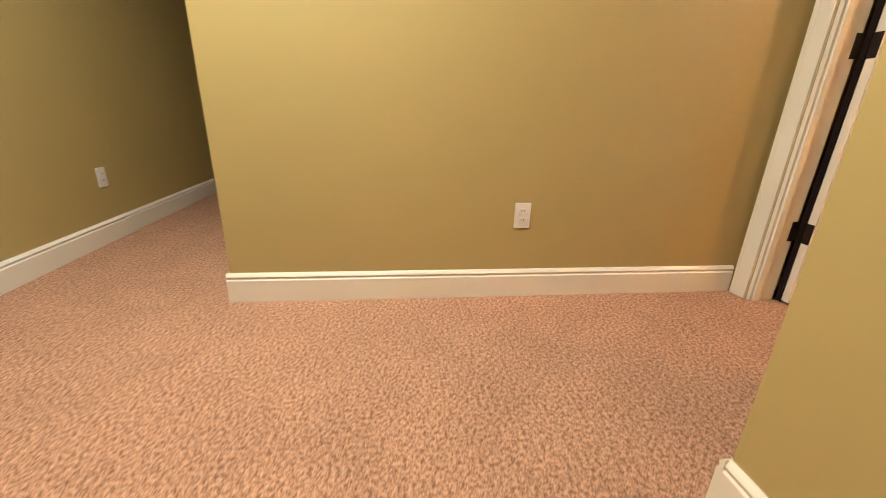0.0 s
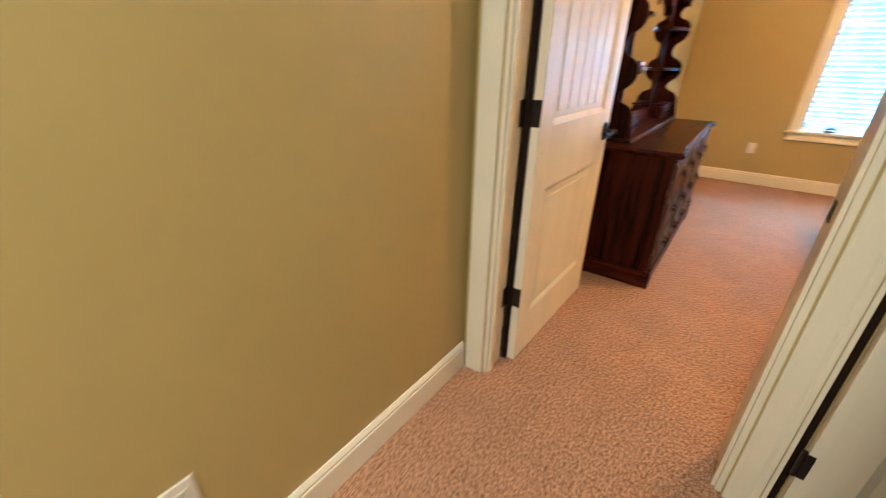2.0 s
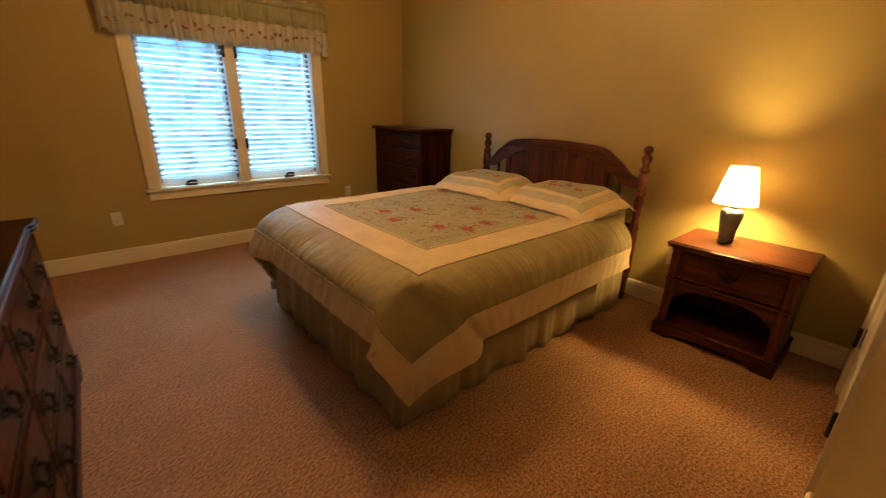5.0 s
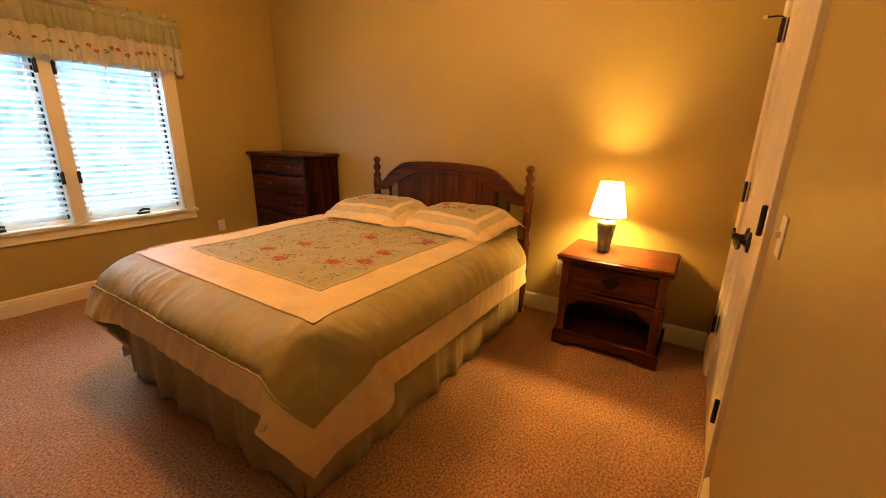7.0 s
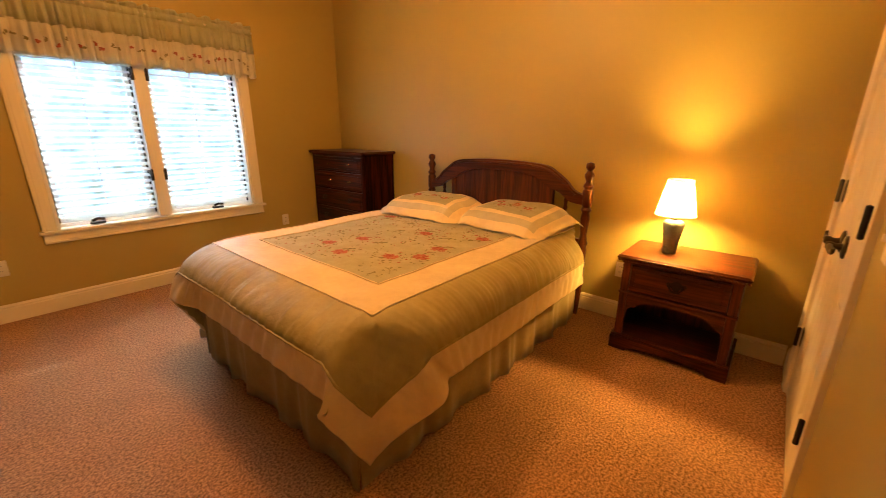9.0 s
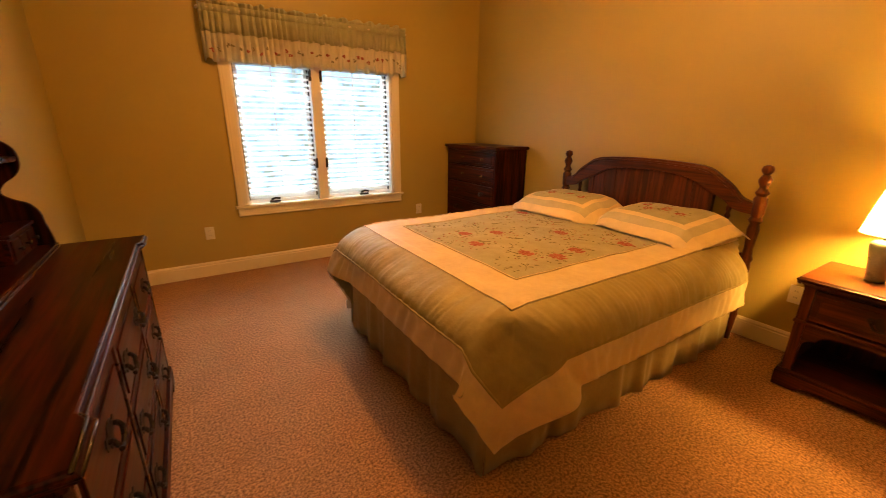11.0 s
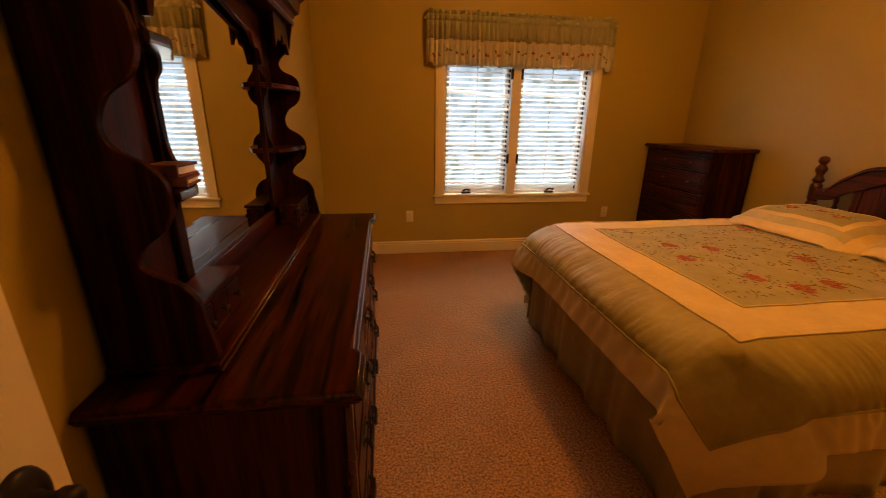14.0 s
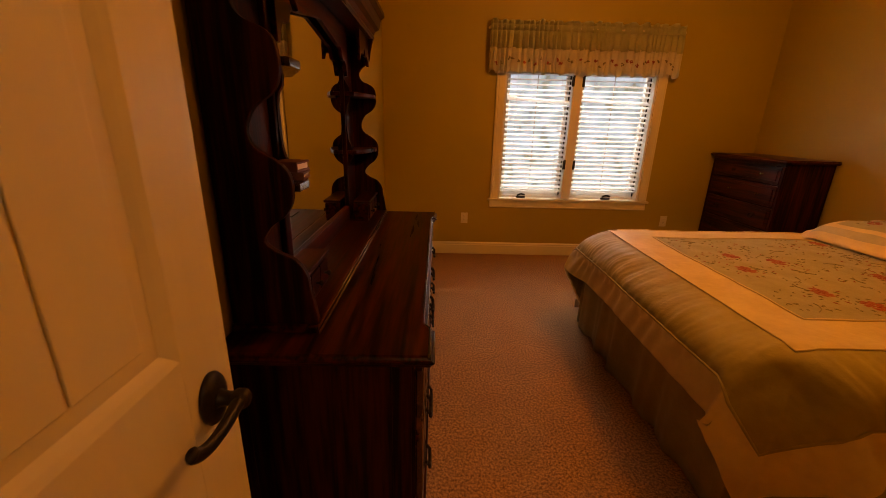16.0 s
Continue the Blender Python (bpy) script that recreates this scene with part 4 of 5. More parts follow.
def build_sham(cx, cy, turn, seed):
    """A pillow sham lying on the comforter and leaning on the headboard."""
    hx, hy = 0.305, 0.385
    m = Matrix.Translation((cx, cy, TOPZ + 0.078)) @ Matrix.Rotation(radians(turn), 4, "Z") @ Matrix.Rotation(radians(-5), 4, "Y")
    p = thing("pillow", cx, cy, TOPZ, "pillow in a cream and sage sham with a floral centre", "pillow", group="pillows on the bed")
    n = 44
    lim = (0.0, 0.50, 0.63, 0.78, 1.0)

    def at(u, v, side):
        body = max(0.0, 1 - (abs(u) / 0.84) ** 3.2) * max(0.0, 1 - (abs(v) / 0.88) ** 3.2)
        h = side * (0.060 * body ** 0.65 + 0.003)
        w = 0.008 * noise.noise((u * 3 + seed, v * 3, side)) + 0.016 * noise.noise((u * 1.5, v * 1.5, seed)) * (0.3 + abs(v))
        sag = -0.09 * max(0, abs(u) - 0.62) - 0.15 * max(0, abs(v) - 0.72) - 0.20 * max(0, abs(u) - 0.6) * max(0, abs(v) - 0.6)
        return m @ Vector((u * hx * (1 - 0.03 * v * v), v * hy * (1 - 0.04 * u * u), h + w + sag))

    def parts_of(u, v):
        du, dv = (1 - abs(u)) * hx, (1 - abs(v)) * hy
        d = min(du, dv)
        return 0 if d > 0.150 else 1 if d > 0.112 else 2 if d > 0.066 else 3
    ticks_u = sorted({-1 + 2 * i / n for i in range(n + 1)} | {s * (1 - d / hx) for d in (0.150, 0.112, 0.066) for s in (-1, 1)})
    ticks_v = sorted({-1 + 2 * i / n for i in range(n + 1)} | {s * (1 - d / hy) for d in (0.150, 0.112, 0.066) for s in (-1, 1)})
    kinds = (("centre_panel", PANEL), ("inner_band", CREAM), ("stripe", STRIPE), ("flange", CREAM))
    for k, (name, mat) in enumerate(kinds):
        bm = bmesh.new()
        for side in ((1, -1) if k == 3 else (1,)):
            made = {}
            for a, b in zip(ticks_u, ticks_u[1:]):
                for c, d in zip(ticks_v, ticks_v[1:]):
                    if side > 0 and parts_of((a + b) / 2, (c + d) / 2) != k:
                        continue
                    quad = []
                    for u, v in ((a, c), (b, c), (b, d), (a, d)):
                        if (u, v) not in made:
                            made[u, v] = bm.verts.new(at(u, v, side))
                        quad.append(made[u, v])
                    bm.faces.new(quad if side > 0 else quad[::-1])
        part(name, bm, mat, p, smooth=True)
    flowers, leaves = bmesh.new(), bmesh.new()
    rnd = random.Random(seed)
    face = (m.to_3x3() @ Vector((0, 0, 1))).normalized()
    for u, v in ((-0.12, -0.36), (0.08, -0.05), (-0.10, 0.24), (0.12, 0.42)):
        u, v = u + rnd.uniform(-0.05, 0.05), v + rnd.uniform(-0.06, 0.06)
        for k in range(7):
            a = 6.283 * k / 7 + rnd.uniform(-0.2, 0.2)
            petal(flowers, at(u + 0.07 * math.cos(a), v + 0.055 * math.sin(a), 1) + face * 0.001, rnd.uniform(0, 6.28), 0.034 * rnd.uniform(0.8, 1.2), 0.019, face)
        for k in range(9):
            a, d = rnd.uniform(0, 6.28), rnd.uniform(0.13, 0.24)
            uu, vv = u + d * math.cos(a), v + 0.75 * d * math.sin(a)
            if abs(uu) < 0.40 and abs(vv) < 0.56:
                petal(leaves, at(uu, vv, 1) + face * 0.001, rnd.uniform(0, 6.28), rnd.uniform(0.018, 0.032), 0.010, face)
    tagged(part("flower_embroidery", flowers, PETAL, p), kind="stuff")
    tagged(part("leaf_embroidery", leaves, LEAF, p), kind="stuff")
    return p


build_bed()
build_comforter()
build_sham(3.150, 1.715, -6, 5)
build_sham(3.09, 2.45, 6, 9)


# ---- furniture ----
def bail_pull(parent, x, y, z, size=1.0, sx=-1):
    """Old brass bail pull with a shaped back plate, standing out along sx * x."""
    k = size
    out = [(0.050, 0.004), (0.042, 0.016), (0.026, 0.012), (0.016, 0.024), (0.0, 0.028), (-0.016, 0.024), (-0.026, 0.012), (-0.042, 0.016), (-0.050, 0.004),
           (-0.040, -0.012), (-0.022, -0.010), (-0.012, -0.026), (0.0, -0.032), (0.012, -0.026), (0.022, -0.010), (0.040, -0.012)]
    xs = sorted((x, x + sx * 0.003))
    pl = part("pull", prism([(y + k * a, z + k * b) for a, b in out], "x", *xs, bevel=0.0008), BRASS, parent, "dark brass bail pull")
    path = [(x + sx * 0.010, y - 0.030 * k, z + 0.003), (x + sx * 0.018, y - 0.031 * k, z - 0.010), (x + sx * 0.020, y - 0.02 * k, z - 0.026 * k), (x + sx * 0.020, y, z - 0.031 * k), (x + sx * 0.020, y + 0.02 * k, z - 0.026 * k),
            (x + sx * 0.018, y + 0.031 * k, z - 0.010), (x + sx * 0.010, y + 0.030 * k, z + 0.003)]
    part("bail", tube(path, 0.0066, 8), BRASS, pl)
    for s in (-1, 1):
        part("stud", lathe([(0.0, 0.0), (0.006, 0.0), (0.006, 0.008), (0.008, 0.011), (0.0, 0.014)] if sx > 0 else [(0.0, 0.0), (0.006, 0.0), (0.006, -0.008), (0.008, -0.011), (0.0, -0.014)], x, y + s * 0.030 * k, z + 0.003, "x", 10), BRASS, pl)
    return pl


def drawer(parent, x, sx, y0, y1, z0, z1, mat, pulls, raise_by=0.012, pull_size=1.0, knobs=False):
    """Drawer front standing proud of a body whose face is at x and looks along sx."""
    a, b = sorted((x, x + sx * raise_by))
    bm = box(a, b, y0, y1, z0, z1, bevel=0.004)
    a2, b2 = sorted((x + sx * raise_by, x + sx * (raise_by + 0.006)))
    box(a2, b2, y0 + 0.030, y1 - 0.030, z0 + 0.026, z1 - 0.026, bm=bm, bevel=0.0028)
    d = part("drawer", bm, mat, parent)
    for y in pulls:
        if knobs:
            prof = [(0.012, 0.0), (0.010, 0.003), (0.005, 0.006), (0.005, 0.012), (0.011, 0.016), (0.012, 0.020), (0.008, 0.024), (0.0, 0.025)]
            part("knob", lathe([(r, sx * h) for r, h in prof], x + sx * (raise_by + 0.006), y, (z0 + z1) / 2, "x", 14), BRIGHT if knobs == 2 else BRASS, d, "small metal knob", True)
        else:
            bail_pull(d, x + sx * (raise_by + 0.006), y, (z0 + z1) / 2 + 0.008, pull_size, sx)
    return d


def top_slab(name, x0, x1, y0, y1, z, thick, mat, parent, front, step=0.0, inset=0.15, label=""):
    """Table top with an ogee edge and, on its front, ends that stand forward by step."""
    rows = ((0.0, 0.010), (0.30, 0.004), (0.45, 0.0), (0.62, 0.0), (0.70, 0.005), (0.88, 0.008), (1.0, 0.013))
    bm = bmesh.new()
    rings = []
    for f, inn in rows:
        zz = z - thick + thick * f
        if front > 0:
            pts = [(x0, y0 + inn), (x1 - inn, y0 + inn), (x1 - inn, y0 + inset - inn), (x1 - step - inn, y0 + inset + step), (x1 - step - inn, y1 - inset - step), (x1 - inn, y1 - inset + inn), (x1 - inn, y1 - inn), (x0, y1 - inn)]
        else:
            pts = [(x1, y0 + inn), (x1, y1 - inn), (x0 + inn, y1 - inn), (x0 + inn, y1 - inset + inn), (x0 + step + inn, y1 - inset - step), (x0 + step + inn, y0 + inset + step), (x0 + inn, y0 + inset - inn), (x0 + inn, y0 + inn)]
        rings.append([bm.verts.new((px, py, zz)) for px, py in pts])
    k = len(rings[0])
    for a, b in zip(rings, rings[1:]):
        for j in range(k):
            bm.faces.new((a[j], a[(j + 1) % k], b[(j + 1) % k], b[j]))
    bm.faces.new(rings[0]), bm.faces.new(rings[-1])
    bmesh.ops.recalc_face_normals(bm, faces=bm.faces[:])
    return part(name, bm, mat, parent, label)


def bracket_base(y0, y1, h):
    """Outline of a plinth with a shaped cut-out between bracket feet, along y."""
    w = y1 - y0
    cut = curve_points([(y0 + 0.10, 0.0), (y0 + 0.125, h * 0.30), (y0 + 0.18, h * 0.42), (y0 + 0.5 * w, h * 0.46), (y1 - 0.18, h * 0.42), (y1 - 0.125, h * 0.30), (y1 - 0.10, 0.0)], 4)
    return [(y0, 0), *cut, (y1, 0), (y1, h * 0.86), (y1, h), (y0, h)]


DX0, DX1, DY0, DY1, DZ = WX + 0.012, 0.372, 1.135, 2.725, 0.835


def build_dresser():
    d = thing("dresser", 0.12, 1.93, 0, "long dark cherry dresser with nine drawers and brass pulls", "dresser")
    part("body", box(DX0, DX1 - 0.022, DY0, DY1, 0.09, DZ - 0.03, bevel=0.003), WOOD_Z, d)
    part("plinth", prism(bracket_base(DY0 - 0.014, DY1 + 0.014, 0.105), "x", DX1 - 0.012, DX1 + 0.006, bevel=0.003), WOOD_Y, d)
    for y in (DY0 - 0.014, DY1 - 0.004):
        part("plinth_side", box(DX0, DX1 - 0.0125, y, y + 0.018, 0.0, 0.105, bevel=0.003), WOOD_X, d)
    part("back_foot", box(DX0, DX0 + 0.03, DY0 + 0.02, DY1 - 0.02, 0.0, 0.092), WOOD_Y, d)
    top_slab("top", DX0 - 0.006, DX1 + 0.024, DY0 - 0.028, DY1 + 0.028, DZ + 0.003, 0.032, WOOD_Y, d, 1, 0.020, 0.155, "cherry top with a moulded stepped edge")
    fx, e = DX1 + 0.024, 0.020
    for inn, z in ((0.0115, DZ + 0.0005), (0.0015, DZ - 0.0125)):
        x = fx - inn
        part("bead", tube([(x, DY0 - 0.024, z), (x, DY0 + 0.124, z), (x - e, DY0 + 0.148, z), (x - e, DY1 - 0.148, z), (x, DY1 - 0.124, z), (x, DY1 + 0.024, z)], 0.0042, 10), WOOD_EDGE, d, "lacquered edge bead", True)
    part("cornice_strip", box(DX1 - 0.022, DX1 - 0.004, DY0, DY1, DZ - 0.055, DZ - 0.030, bevel=0.005), WOOD_Y, d)
    w = (DY1 - DY0 - 0.05) / 3
    rows = ((0.125, 0.325), (0.340, 0.555), (0.570, 0.775))
    for i in range(3):
        y0 = DY0 + 0.025 + i * w
        for z0, z1 in rows:
            drawer(d, DX1 - 0.022, 1, y0 + 0.012, y0 + w - 0.012, z0, z1, WOOD_Y, (y0 + w * 0.17, y0 + w * 0.83) if i == 1 else (y0 + w * 0.5,), 0.014, 1.2)
    for i in range(4):
        y0 = DY0 + 0.025 + i * w
        part("divider", box(DX1 - 0.022, DX1 - 0.002, y0 - 0.0105, y0 + 0.0105, 0.106, DZ - 0.056, bevel=0.004), WOOD_EDGE, d)
    for z in (0.3325, 0.5625):
        part("rail", box(DX1 - 0.0225, DX1 - 0.012, DY0 + 0.004, DY1 - 0.004, z - 0.006, z + 0.006, bevel=0.002), WOOD_Y, d)
    # framed panels on the end seen from the door
    for y, s in ((DY0, -1), (DY1, 1)):
        a, b = sorted((y, y + s * 0.006))
        for x0, x1 in ((DX0 + 0.004, DX0 + 0.054), (DX1 - 0.082, DX1 - 0.032)):
            part("end_stile", box(x0, x1, a, b, 0.108, DZ - 0.034, bevel=0.002), WOOD_Z, d)
    return d


build_dresser()


def hutch_edge():
    """Scalloped front edge of the end panels, x and z, from the top down."""
    return curve_points([(0.035, 1.800), (0.020, 1.735), (0.008, 1.685), (-0.030, 1.652), (-0.047, 1.620), (-0.030, 1.588), (0.018, 1.566), (0.040, 1.535), (0.042, 1.475), (0.020, 1.435),
                         (-0.022, 1.405), (-0.043, 1.360), (-0.032, 1.318), (0.020, 1.285), (0.046, 1.250), (0.047, 1.195), (0.026, 1.155), (-0.012, 1.125), (-0.032, 1.088), (-0.004, 1.062),
                         (0.040, 1.040), (0.066, 1.000), (0.072, 0.955), (0.082, 0.905), (0.088, DZ + 0.026)], 4)


def build_hutch():
    back = DX0 - 0.002
    z0 = DZ + 0.0035
    h = thing("dresser_mirror", 0.0, 1.93, z0, "dark cherry mirror hutch with scalloped side shelves on the dresser", "mirror")
    ya, yb = 1.235, 2.665
    part("base", box(back, 0.086, ya - 0.02, yb + 0.02, z0, z0 + 0.022, bevel=0.006), WOOD_Y, h)
    for x, z, r in ((0.0875, z0 + 0.0185, 0.0038), (0.0905, z0 + 0.0050, 0.0048)):
        part("bead", tube([(x, ya - 0.02, z), (x, yb + 0.02, z)], r, 10), WOOD_EDGE, h, smooth=True)
    edge = hutch_edge()
    for y in (ya, yb):
        part("end_panel", prism([(back, z0 + 0.022), (back, 1.80), *edge], "y", y - 0.010, y + 0.010, bevel=0.003), WOOD_Z, h, "scalloped end panel")
    inner_a, inner_b = 1.500, 2.400
    for y in (inner_a, inner_b):
        part("stile", box(-0.098, -0.072, y - 0.024, y + 0.024, z0 + 0.022, 1.80, bevel=0.006), WOOD_Z, h)
    part("mirror_rail", box(-0.098, -0.070, inner_a + 0.024, inner_b - 0.024, z0 + 0.022, 0.945, bevel=0.006), WOOD_Y, h)
    part("mirror_glass", box(-0.088, -0.083, inner_a + 0.02, inner_b - 0.02, 0.94, 1.79), MIRROR, h, "clear mirror glass")
    for y0, y1 in ((ya + 0.010, inner_a - 0.024), (inner_b + 0.024, yb - 0.010)):
        part("back_panel", box(back, -0.090, y0, y1, z0 + 0.022, 1.80), WOOD_Z, h)
    part("mirror_back", box(back, -0.100, inner_a - 0.02, inner_b + 0.02, z0 + 0.022, 1.80), WOOD_Z, h)
    for y0, inner, way in ((ya + 0.010, inner_a, 1), (yb - 0.010, inner_b, -1)):
        # small scalloped wing on the front of the stile
        wing = curve_points([(-0.073, 1.575), (-0.062, 1.555), (-0.050, 1.535), (-0.047, 1.505), (-0.050, 1.472), (-0.064, 1.445), (-0.070, 1.365), (-0.062, 1.285), (-0.050, 1.255), (-0.047, 1.222), (-0.050, 1.190), (-0.064, 1.165), (-0.073, 1.145)], 4)
        part("wing", prism(wing, "y", inner - 0.009, inner + 0.009, bevel=0.002), WOOD_Z, h, "scalloped wing on the mirror post")
        for z in (1.222, 1.505):
            tip, front = inner + way * 0.016, 0.062 if way > 0 else 0.043
            pts = [(-0.0705, tip), (-0.024, tip)] + curve_points([(-0.014, inner - way * 0.01), (0.012, inner - way * 0.07), (front - 0.012, inner - way * 0.15), (front, y0 + way * 0.07)], 4) + [(front, y0), (-0.089, y0), (-0.089, inner - way * 0.026), (-0.0705, inner - way * 0.026)]
            part("shelf", prism(pts, "z", z - 0.010, z + 0.010, bevel=0.004), WOOD_EDGE if way > 0 else WOOD_Y, h)
    # boxes with small drawers at the foot of the towers
    for y0, y1 in ((ya + 0.012, inner_a + 0.035), (inner_b - 0.035, yb - 0.012)):
        bx = part("drawer_box", box(-0.049, 0.030, y0, y1, z0 + 0.0225, z0 + 0.120, bevel=0.003), WOOD_Y, h)
        part("box_top", box(-0.049, 0.040, y0 - 0.0015, y1 + 0.004, z0 + 0.1205, z0 + 0.134, bevel=0.004), WOOD_Y, bx)
        n = 3
        for k in range(n):
            a, b = y0 + 0.012 + (y1 - y0 - 0.024) * k / n, y0 + 0.012 + (y1 - y0 - 0.024) * (k + 1) / n
            part("small_drawer", box(0.030, 0.037, a + 0.003, b - 0.003, z0 + 0.034, z0 + 0.110, bevel=0.002), WOOD_Y, bx)
            part("knob", lathe([(0.004, 0.0), (0.004, 0.008), (0.009, 0.012), (0.009, 0.018), (0.0, 0.021)], 0.037, (a + b) / 2, z0 + 0.072, "x", 12), BRASS, h, smooth=True)
    # cornice and its shaped apron
    mid = (inner_a + inner_b) / 2
    arch = curve_points([(inner_a + 0.02, 1.585), (inner_a + 0.05, 1.640), (inner_a + 0.10, 1.650), (inner_a + 0.13, 1.690), (inner_a + 0.20, 1.700), (mid - 0.06, 1.730), (mid, 1.738), (mid + 0.06, 1.730), (inner_b - 0.20, 1.700),
                         (inner_b - 0.13, 1.690), (inner_b - 0.10, 1.650), (inner_b - 0.05, 1.640), (inner_b - 0.02, 1.585)], 4)
    part("apron", prism([*arch, (inner_b + 0.0, 1.585), (inner_b + 0.0, 1.80), (inner_a - 0.0, 1.80), (inner_a, 1.585)], "x", -0.070, -0.052, bevel=0.003), WOOD_Y, h, "scalloped apron under the cornice")
    for y0, y1 in ((ya + 0.011, inner_a), (inner_b, yb - 0.011)):
        c = (y0 + y1) / 2
        low = curve_points([(y0, 1.66), (y0 + 0.05, 1.70), (y0 + 0.10, 1.70), (c, 1.73), (y1 - 0.10, 1.70), (y1 - 0.05, 1.70), (y1, 1.66)], 4)
        part("apron", prism([*low, (y1, 1.80), (y0, 1.80)], "x", -0.006, 0.010, bevel=0.003), WOOD_Y, h)
    sec = [(back, 1.80), (0.030, 1.80), (0.034, 1.815), (0.030, 1.830), (0.042, 1.845), (0.062, 1.855), (0.068, 1.875), (0.072, 1.900), (0.092, 1.915), (0.092, 1.935), (back, 1.935)]
    part("cornice", prism(sec, "y", ya - 0.055, yb + 0.055, bevel=0.002), WOOD_Y, h, "stepped cornice moulding")
    return h


build_hutch()


def build_book(x, y, z, turn, size, mat, label):
    """A small closed book lying flat."""
    w, d, t = size
    bk = thing("book", x, y, z, label, "book", group="books on the hutch shelf")
    m = Matrix.Translation((x, y, z)) @ Matrix.Rotation(radians(turn), 4, "Z")
    cover = box(-w / 2, w / 2, -d / 2, d / 2, 0, 0.006, bevel=0.0015)
    box(-w / 2, w / 2, -d / 2, d / 2, t - 0.006, t, bm=cover, bevel=0.0015)
    box(-w / 2 - 0.001, -w / 2 + 0.004, -d / 2, d / 2, 0.001, t - 0.001, bm=cover, bevel=0.001)
    part("cover", turned(cover, m), mat, bk)
    part("page_block", turned(box(-w / 2 + 0.004, w / 2 - 0.004, -d / 2 + 0.004, d / 2 - 0.004, 0.006, t - 0.006), m), PLATE, bk, "cream page block")
    return bk


LEATHER = material("red_brown_leather", (0.13, 0.032, 0.014), 0.5, second=(0.08, 0.02, 0.01), big=20, fine=160, bump=0.15, depth=0.001)
build_book(0.014, 1.335, 1.2325, 96, (0.084, 0.074, 0.020), LEATHER, "small red-brown leather book at the bottom of a stack")
build_book(0.012, 1.333, 1.2528, 85, (0.078, 0.068, 0.026), LEATHER, "small red-brown leather book on top of another")


def build_chest():
    x0, x1, y0, y1, H0 = 3.235, EX - 0.02, 3.52, 4.40, 1.155
    c = thing("chest_of_drawers", 3.45, 3.96, 0, "tall dark cherry chest of drawers in the corner", "chest")
    part("body", box(x0 + 0.022, x1, y0, y1, 0.08, H0 - 0.03, bevel=0.003), WOOD_Z, c)
    part("plinth", prism(bracket_base(y0 - 0.012, y1 + 0.012, 0.10), "x", x0 - 0.004, x0 + 0.021, bevel=0.003), WOOD_Y, c)
    for y in (y0 - 0.012, y1 - 0.006):
        part("plinth_side", box(x0 + 0.0215, x1, y, y + 0.018, 0, 0.10, bevel=0.003), WOOD_X, c)
    top_slab("top", x0 - 0.022, x1 + 0.006, y0 - 0.028, y1 + 0.028, H0, 0.032, WOOD_Y, c, -1, 0.0, 0.15)
    part("cornice_strip", box(x0 + 0.004, x0 + 0.022, y0, y1, H0 - 0.052, H0 - 0.032, bevel=0.005), WOOD_Y, c)
    zs = ((0.125, 0.340), (0.355, 0.545), (0.560, 0.745), (0.760, 0.935), (0.950, 1.095))
    for z0, z1 in zs:
        drawer(c, x0 + 0.022, -1, y0 + 0.03, y1 - 0.03, z0, z1, WOOD_Y, (y0 + 0.21, y1 - 0.21) if z0 < 0.7 else (y0 + 0.21, y1 - 0.33), 0.016, 0.8, knobs=2 if z0 > 0.7 else 0)
    for y in (y0 + 0.014, y1 - 0.014):
        part("stile", box(x0 + 0.008, x0 + 0.022, y - 0.012, y + 0.012, 0.102, H0 - 0.054, bevel=0.003), WOOD_Z, c)
    return c


build_chest()


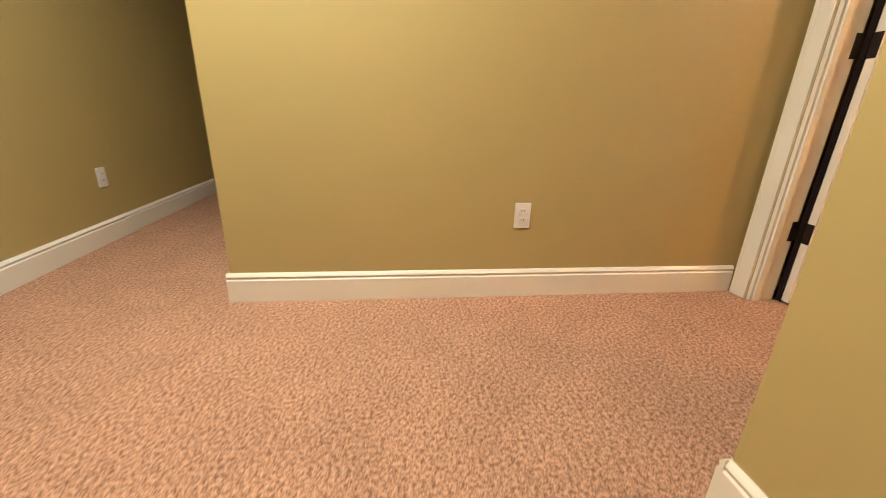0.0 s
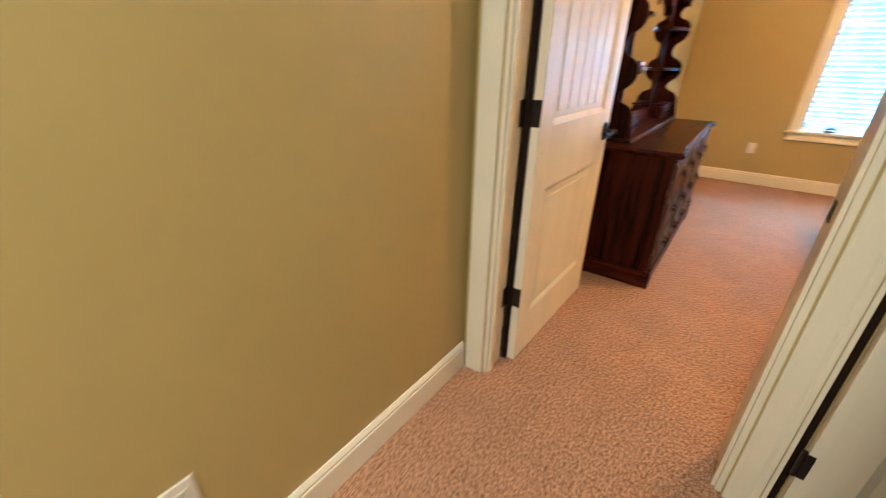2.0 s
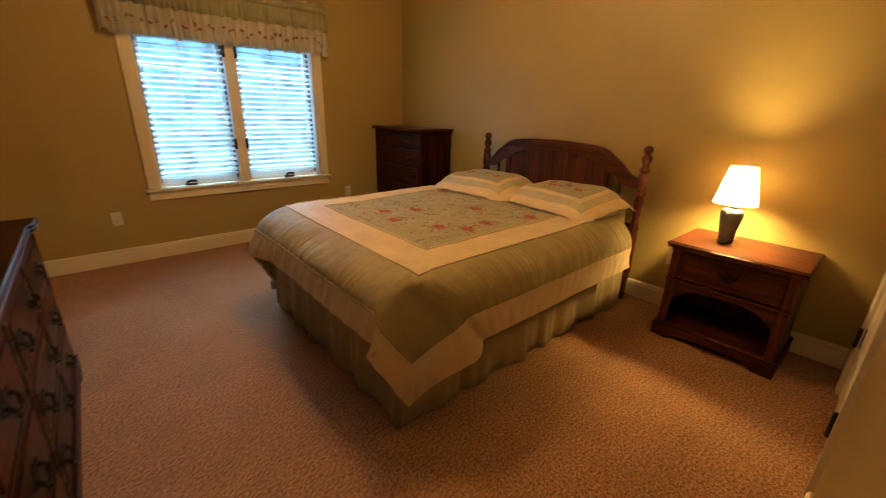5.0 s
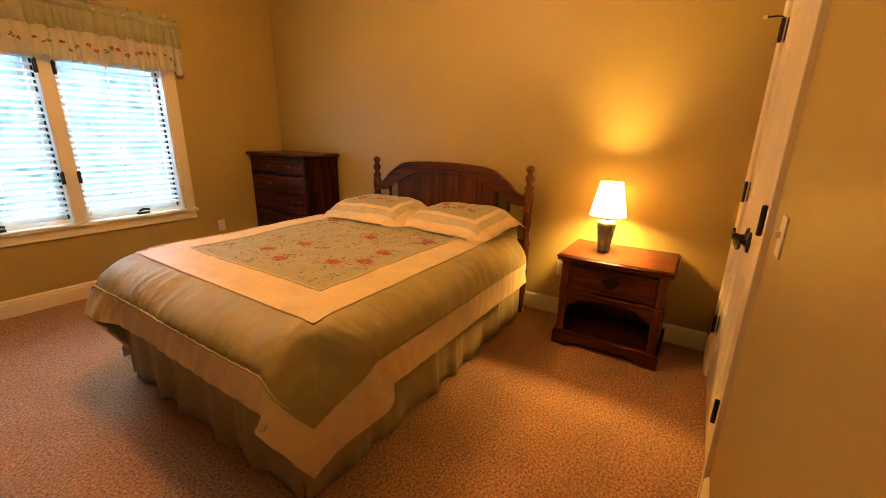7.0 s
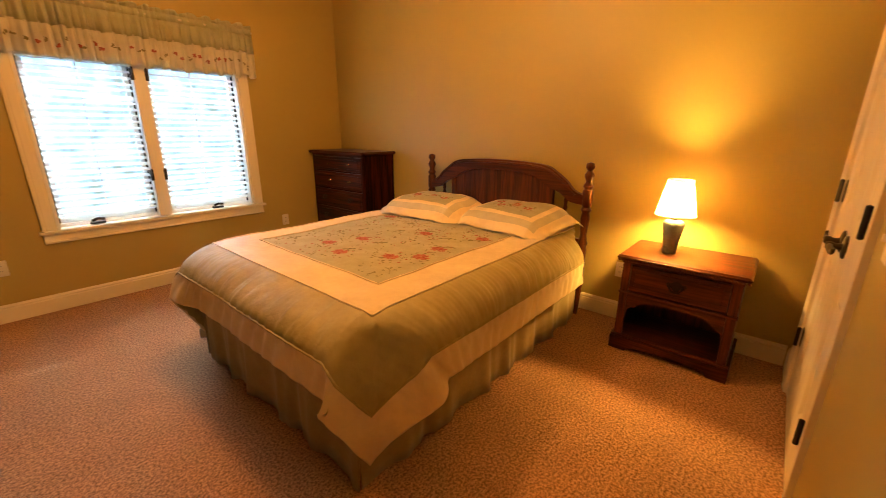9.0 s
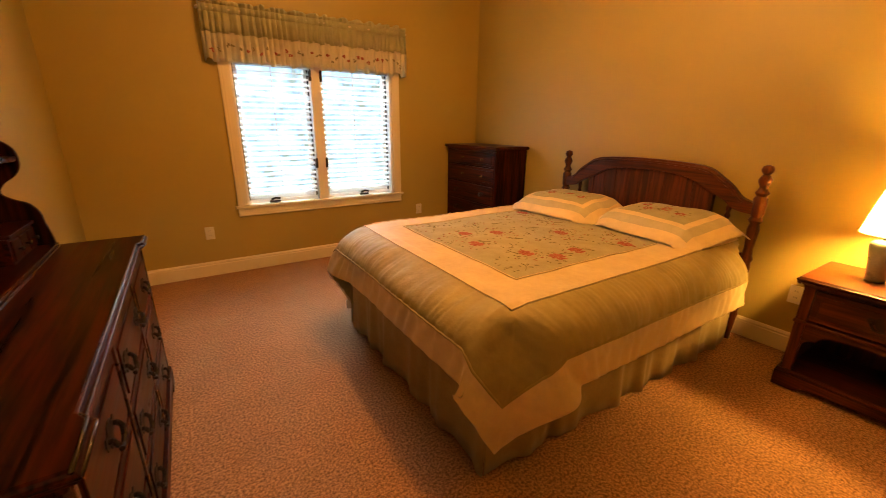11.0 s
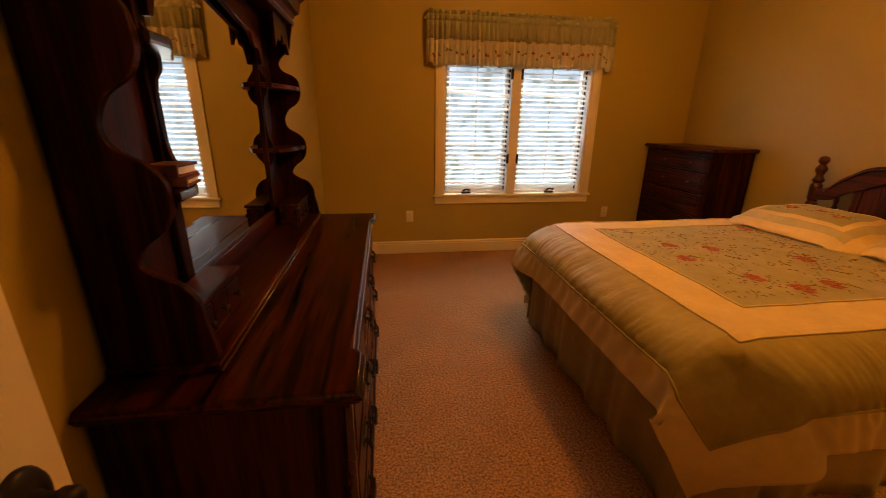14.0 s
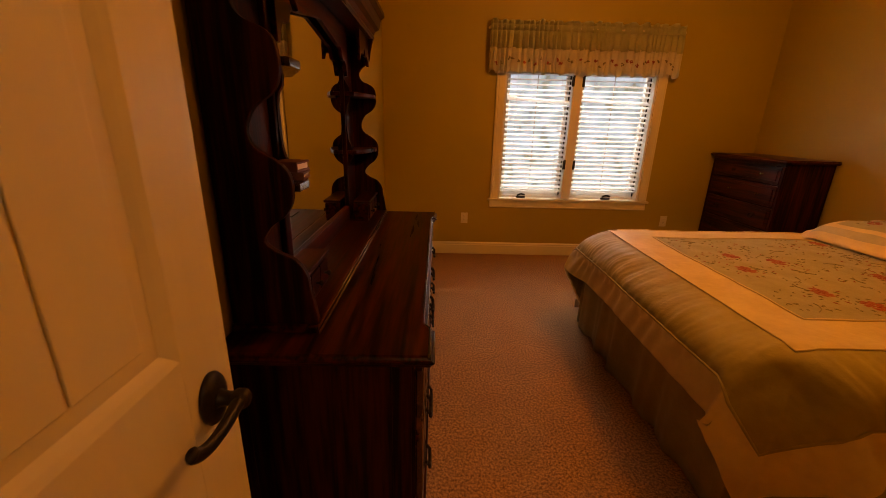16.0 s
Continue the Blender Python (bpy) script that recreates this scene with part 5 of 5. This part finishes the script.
def build_nightstand():
    x0, x1, y0, y1, H0 = 3.225, EX - 0.022, 0.365, 0.975, 0.640
    n = thing("nightstand", 3.45, 0.67, 0, "oak nightstand with one drawer and an open shelf", "nightstand")
    for y in (y0, y1 - 0.018):
        part("side_panel", box(x0 + 0.022, x1, y, y + 0.018, 0.085, H0 - 0.028, bevel=0.002), OAK_Z, n)
    part("back_panel", box(x1 - 0.010, x1 - 0.001, y0 + 0.018, y1 - 0.018, 0.085, H0 - 0.028), OAK_Z, n)
    part("shelf", box(x0 + 0.0, x1 - 0.011, y0 + 0.0185, y1 - 0.0185, 0.085, 0.108, bevel=0.003), OAK_Y, n)
    part("drawer_floor", box(x0 + 0.022, x1 - 0.011, y0 + 0.0185, y1 - 0.0185, 0.385, 0.400), OAK_Y, n)
    part("plinth", prism(bracket_base(y0 - 0.020, y1 + 0.020, 0.088), "x", x0 - 0.012, x0 + 0.012, bevel=0.004), OAK_Y, n)
    part("plinth_moulding", box(x0 - 0.008, x0 + 0.014, y0 - 0.016, y1 + 0.016, 0.0885, 0.104, bevel=0.006), OAK_Y, n)
    for y in (y0 - 0.020, y1 + 0.002):
        part("plinth_side", box(x0 + 0.0125, x1, y, y + 0.018, 0.0, 0.10, bevel=0.003), OAK_X, n)
    for y in (y0, y1 - 0.045):
        part("stile", box(x0 + 0.002, x0 + 0.022, y, y + 0.045, 0.105, H0 - 0.03, bevel=0.003), OAK_Z, n)
    # shaped arch over the open shelf
    a, b = y0 + 0.046, y1 - 0.046
    arch = curve_points([(a, 0.105), (a + 0.006, 0.26), (a + 0.03, 0.30), (a + 0.055, 0.305), (a + 0.075, 0.335), (a + 0.13, 0.352), ((a + b) / 2, 0.358), (b - 0.13, 0.352), (b - 0.075, 0.335), (b - 0.055, 0.305), (b - 0.03, 0.30), (b - 0.006, 0.26), (b, 0.105)], 4)
    part("arched_rail", prism([*arch, (b, 0.385), (a, 0.385)], "x", x0 + 0.006, x0 + 0.021), OAK_Y, n, "shaped rail over the open shelf")
    part("waist_moulding", box(x0 - 0.006, x0 + 0.022, y0 - 0.006, y1 + 0.006, 0.386, 0.404, bevel=0.006), OAK_Y, n)
    drawer(n, x0 + 0.022, -1, a + 0.004, b - 0.004, 0.412, H0 - 0.062, OAK_Y, ((a + b) / 2,), 0.018, 1.1)
    part("frieze", box(x0 - 0.002, x0 + 0.0215, y0 - 0.004, y1 + 0.004, H0 - 0.055, H0 - 0.0285, bevel=0.004), OAK_Y, n)
    top_slab("top", x0 - 0.034, x1 + 0.006, y0 - 0.032, y1 + 0.032, H0, 0.027, OAK_Y, n, -1, 0.0, 0.15)
    # rope beading under the top edge
    y = y0 - 0.02
    while y < y1 + 0.02:
        part("bead", turned(lathe([(0.0, -0.010), (0.005, -0.007), (0.0062, 0.0), (0.005, 0.007), (0.0, 0.010)], 0, 0, 0, "y", 8), Matrix.Translation((x0 - 0.029, y, H0 - 0.030)) @ Matrix.Rotation(radians(35), 4, "X")), OAK_Y, n)
        y += 0.0175
    return n


build_nightstand()


def build_lamp():
    x, y, z = 3.44, 0.775, 0.6405
    l = thing("table_lamp", x, y, z, "lit table lamp with a grey-green ceramic base and cream shade", "lamp")
    part("base", lathe([(0.0, 0.0), (0.036, 0.0), (0.038, 0.004), (0.040, 0.03), (0.047, 0.09), (0.055, 0.14), (0.060, 0.175), (0.058, 0.192), (0.048, 0.204), (0.030, 0.210), (0.0, 0.212)], x, y, z, segments=32), CERAMIC, l, "grey-green glazed base", True)
    part("neck", lathe([(0.022, 0.211), (0.022, 0.220), (0.012, 0.224), (0.012, 0.262), (0.016, 0.266), (0.016, 0.300), (0.0, 0.302)], x, y, z, segments=20), BRASS, l)
    bm = bmesh.new()
    prof = [(0.112, 0.238), (0.110, 0.242), (0.068, 0.446), (0.067, 0.452)]
    seg = 40
    rings = [[bm.verts.new((x + r * math.cos(2 * math.pi * k / seg), y + r * math.sin(2 * math.pi * k / seg), z + h)) for k in range(seg)] for r, h in prof]
    for a, b in zip(rings, rings[1:]):
        for k in range(seg):
            bm.faces.new((a[k], a[(k + 1) % seg], b[(k + 1) % seg], b[k]))
    sh = part("shade", bm, SHADE, l, "cream linen shade, glowing", True)
    for r, h in ((0.1115, 0.240), (0.0685, 0.450)):
        ring = [(x + r * math.cos(2 * math.pi * k / 36), y + r * math.sin(2 * math.pi * k / 36), z + h) for k in range(37)]
        part("binding", tube(ring, 0.0028, 6), TRIM, sh)
    part("cable", tube(curve_points([(x + 0.035, y, z + 0.004), (x + 0.09, y - 0.03, z + 0.003), (x + 0.16, y - 0.01, z + 0.003), (x + 0.205, y + 0.04, z + 0.003)], 5), 0.0028, 6), CABLE, l)
    return l


build_lamp()


# ---- small wall things ----
def outlet(p, axis, side, label="cream duplex outlet plate on the wall", switch=False):
    """Wall plate at p; axis is the one it looks along, side its sign."""
    ob = thing("light_switch" if switch else "outlet", *p, label, "switch" if switch else "outlet", group="" if switch else "outlets on the walls")
    rot = {("x", 1): 90, ("x", -1): -90, ("y", 1): 180, ("y", -1): 0}[axis, side]
    m = Matrix.Translation(p) @ Matrix.Rotation(radians(rot), 4, "Z")
    part("plate", turned(box(-0.036, 0.036, -0.006, 0.0, -0.058, 0.058, bevel=0.003), m), PLATE, ob)
    if switch:
        part("toggle", turned(box(-0.005, 0.005, -0.020, -0.006, -0.004, 0.014, bevel=0.002), m), PLATE, ob)
    else:
        for z in (-0.020, 0.020):
            f = part("socket_face", turned(box(-0.017, 0.017, -0.0085, -0.006, z - 0.014, z + 0.014, bevel=0.001), m), PLATE, ob)
            for x in (-0.006, 0.006):
                part("slot", turned(box(x - 0.0012, x + 0.0012, -0.0095, -0.0085, z - 0.002, z + 0.007), m), SLOT, f)
    part("screw", turned(lathe([(0.0, -0.0075), (0.003, -0.0072), (0.003, -0.006)], 0, 0, 0, "y", 10), m), PLATE, ob)
    return ob


outlet((WX, -1.238, 0.390), "x", 1)
outlet((-1.055, -3.55, 0.385), "y", 1)
outlet((0.70, NY, 0.402), "y", -1)
outlet((2.87, NY, 0.410), "y", -1)
outlet((EX, 1.105, 0.385), "x", -1)
outlet((2.12, SY, 1.115), "y", 1, "cream toggle light switch by the closet", True)
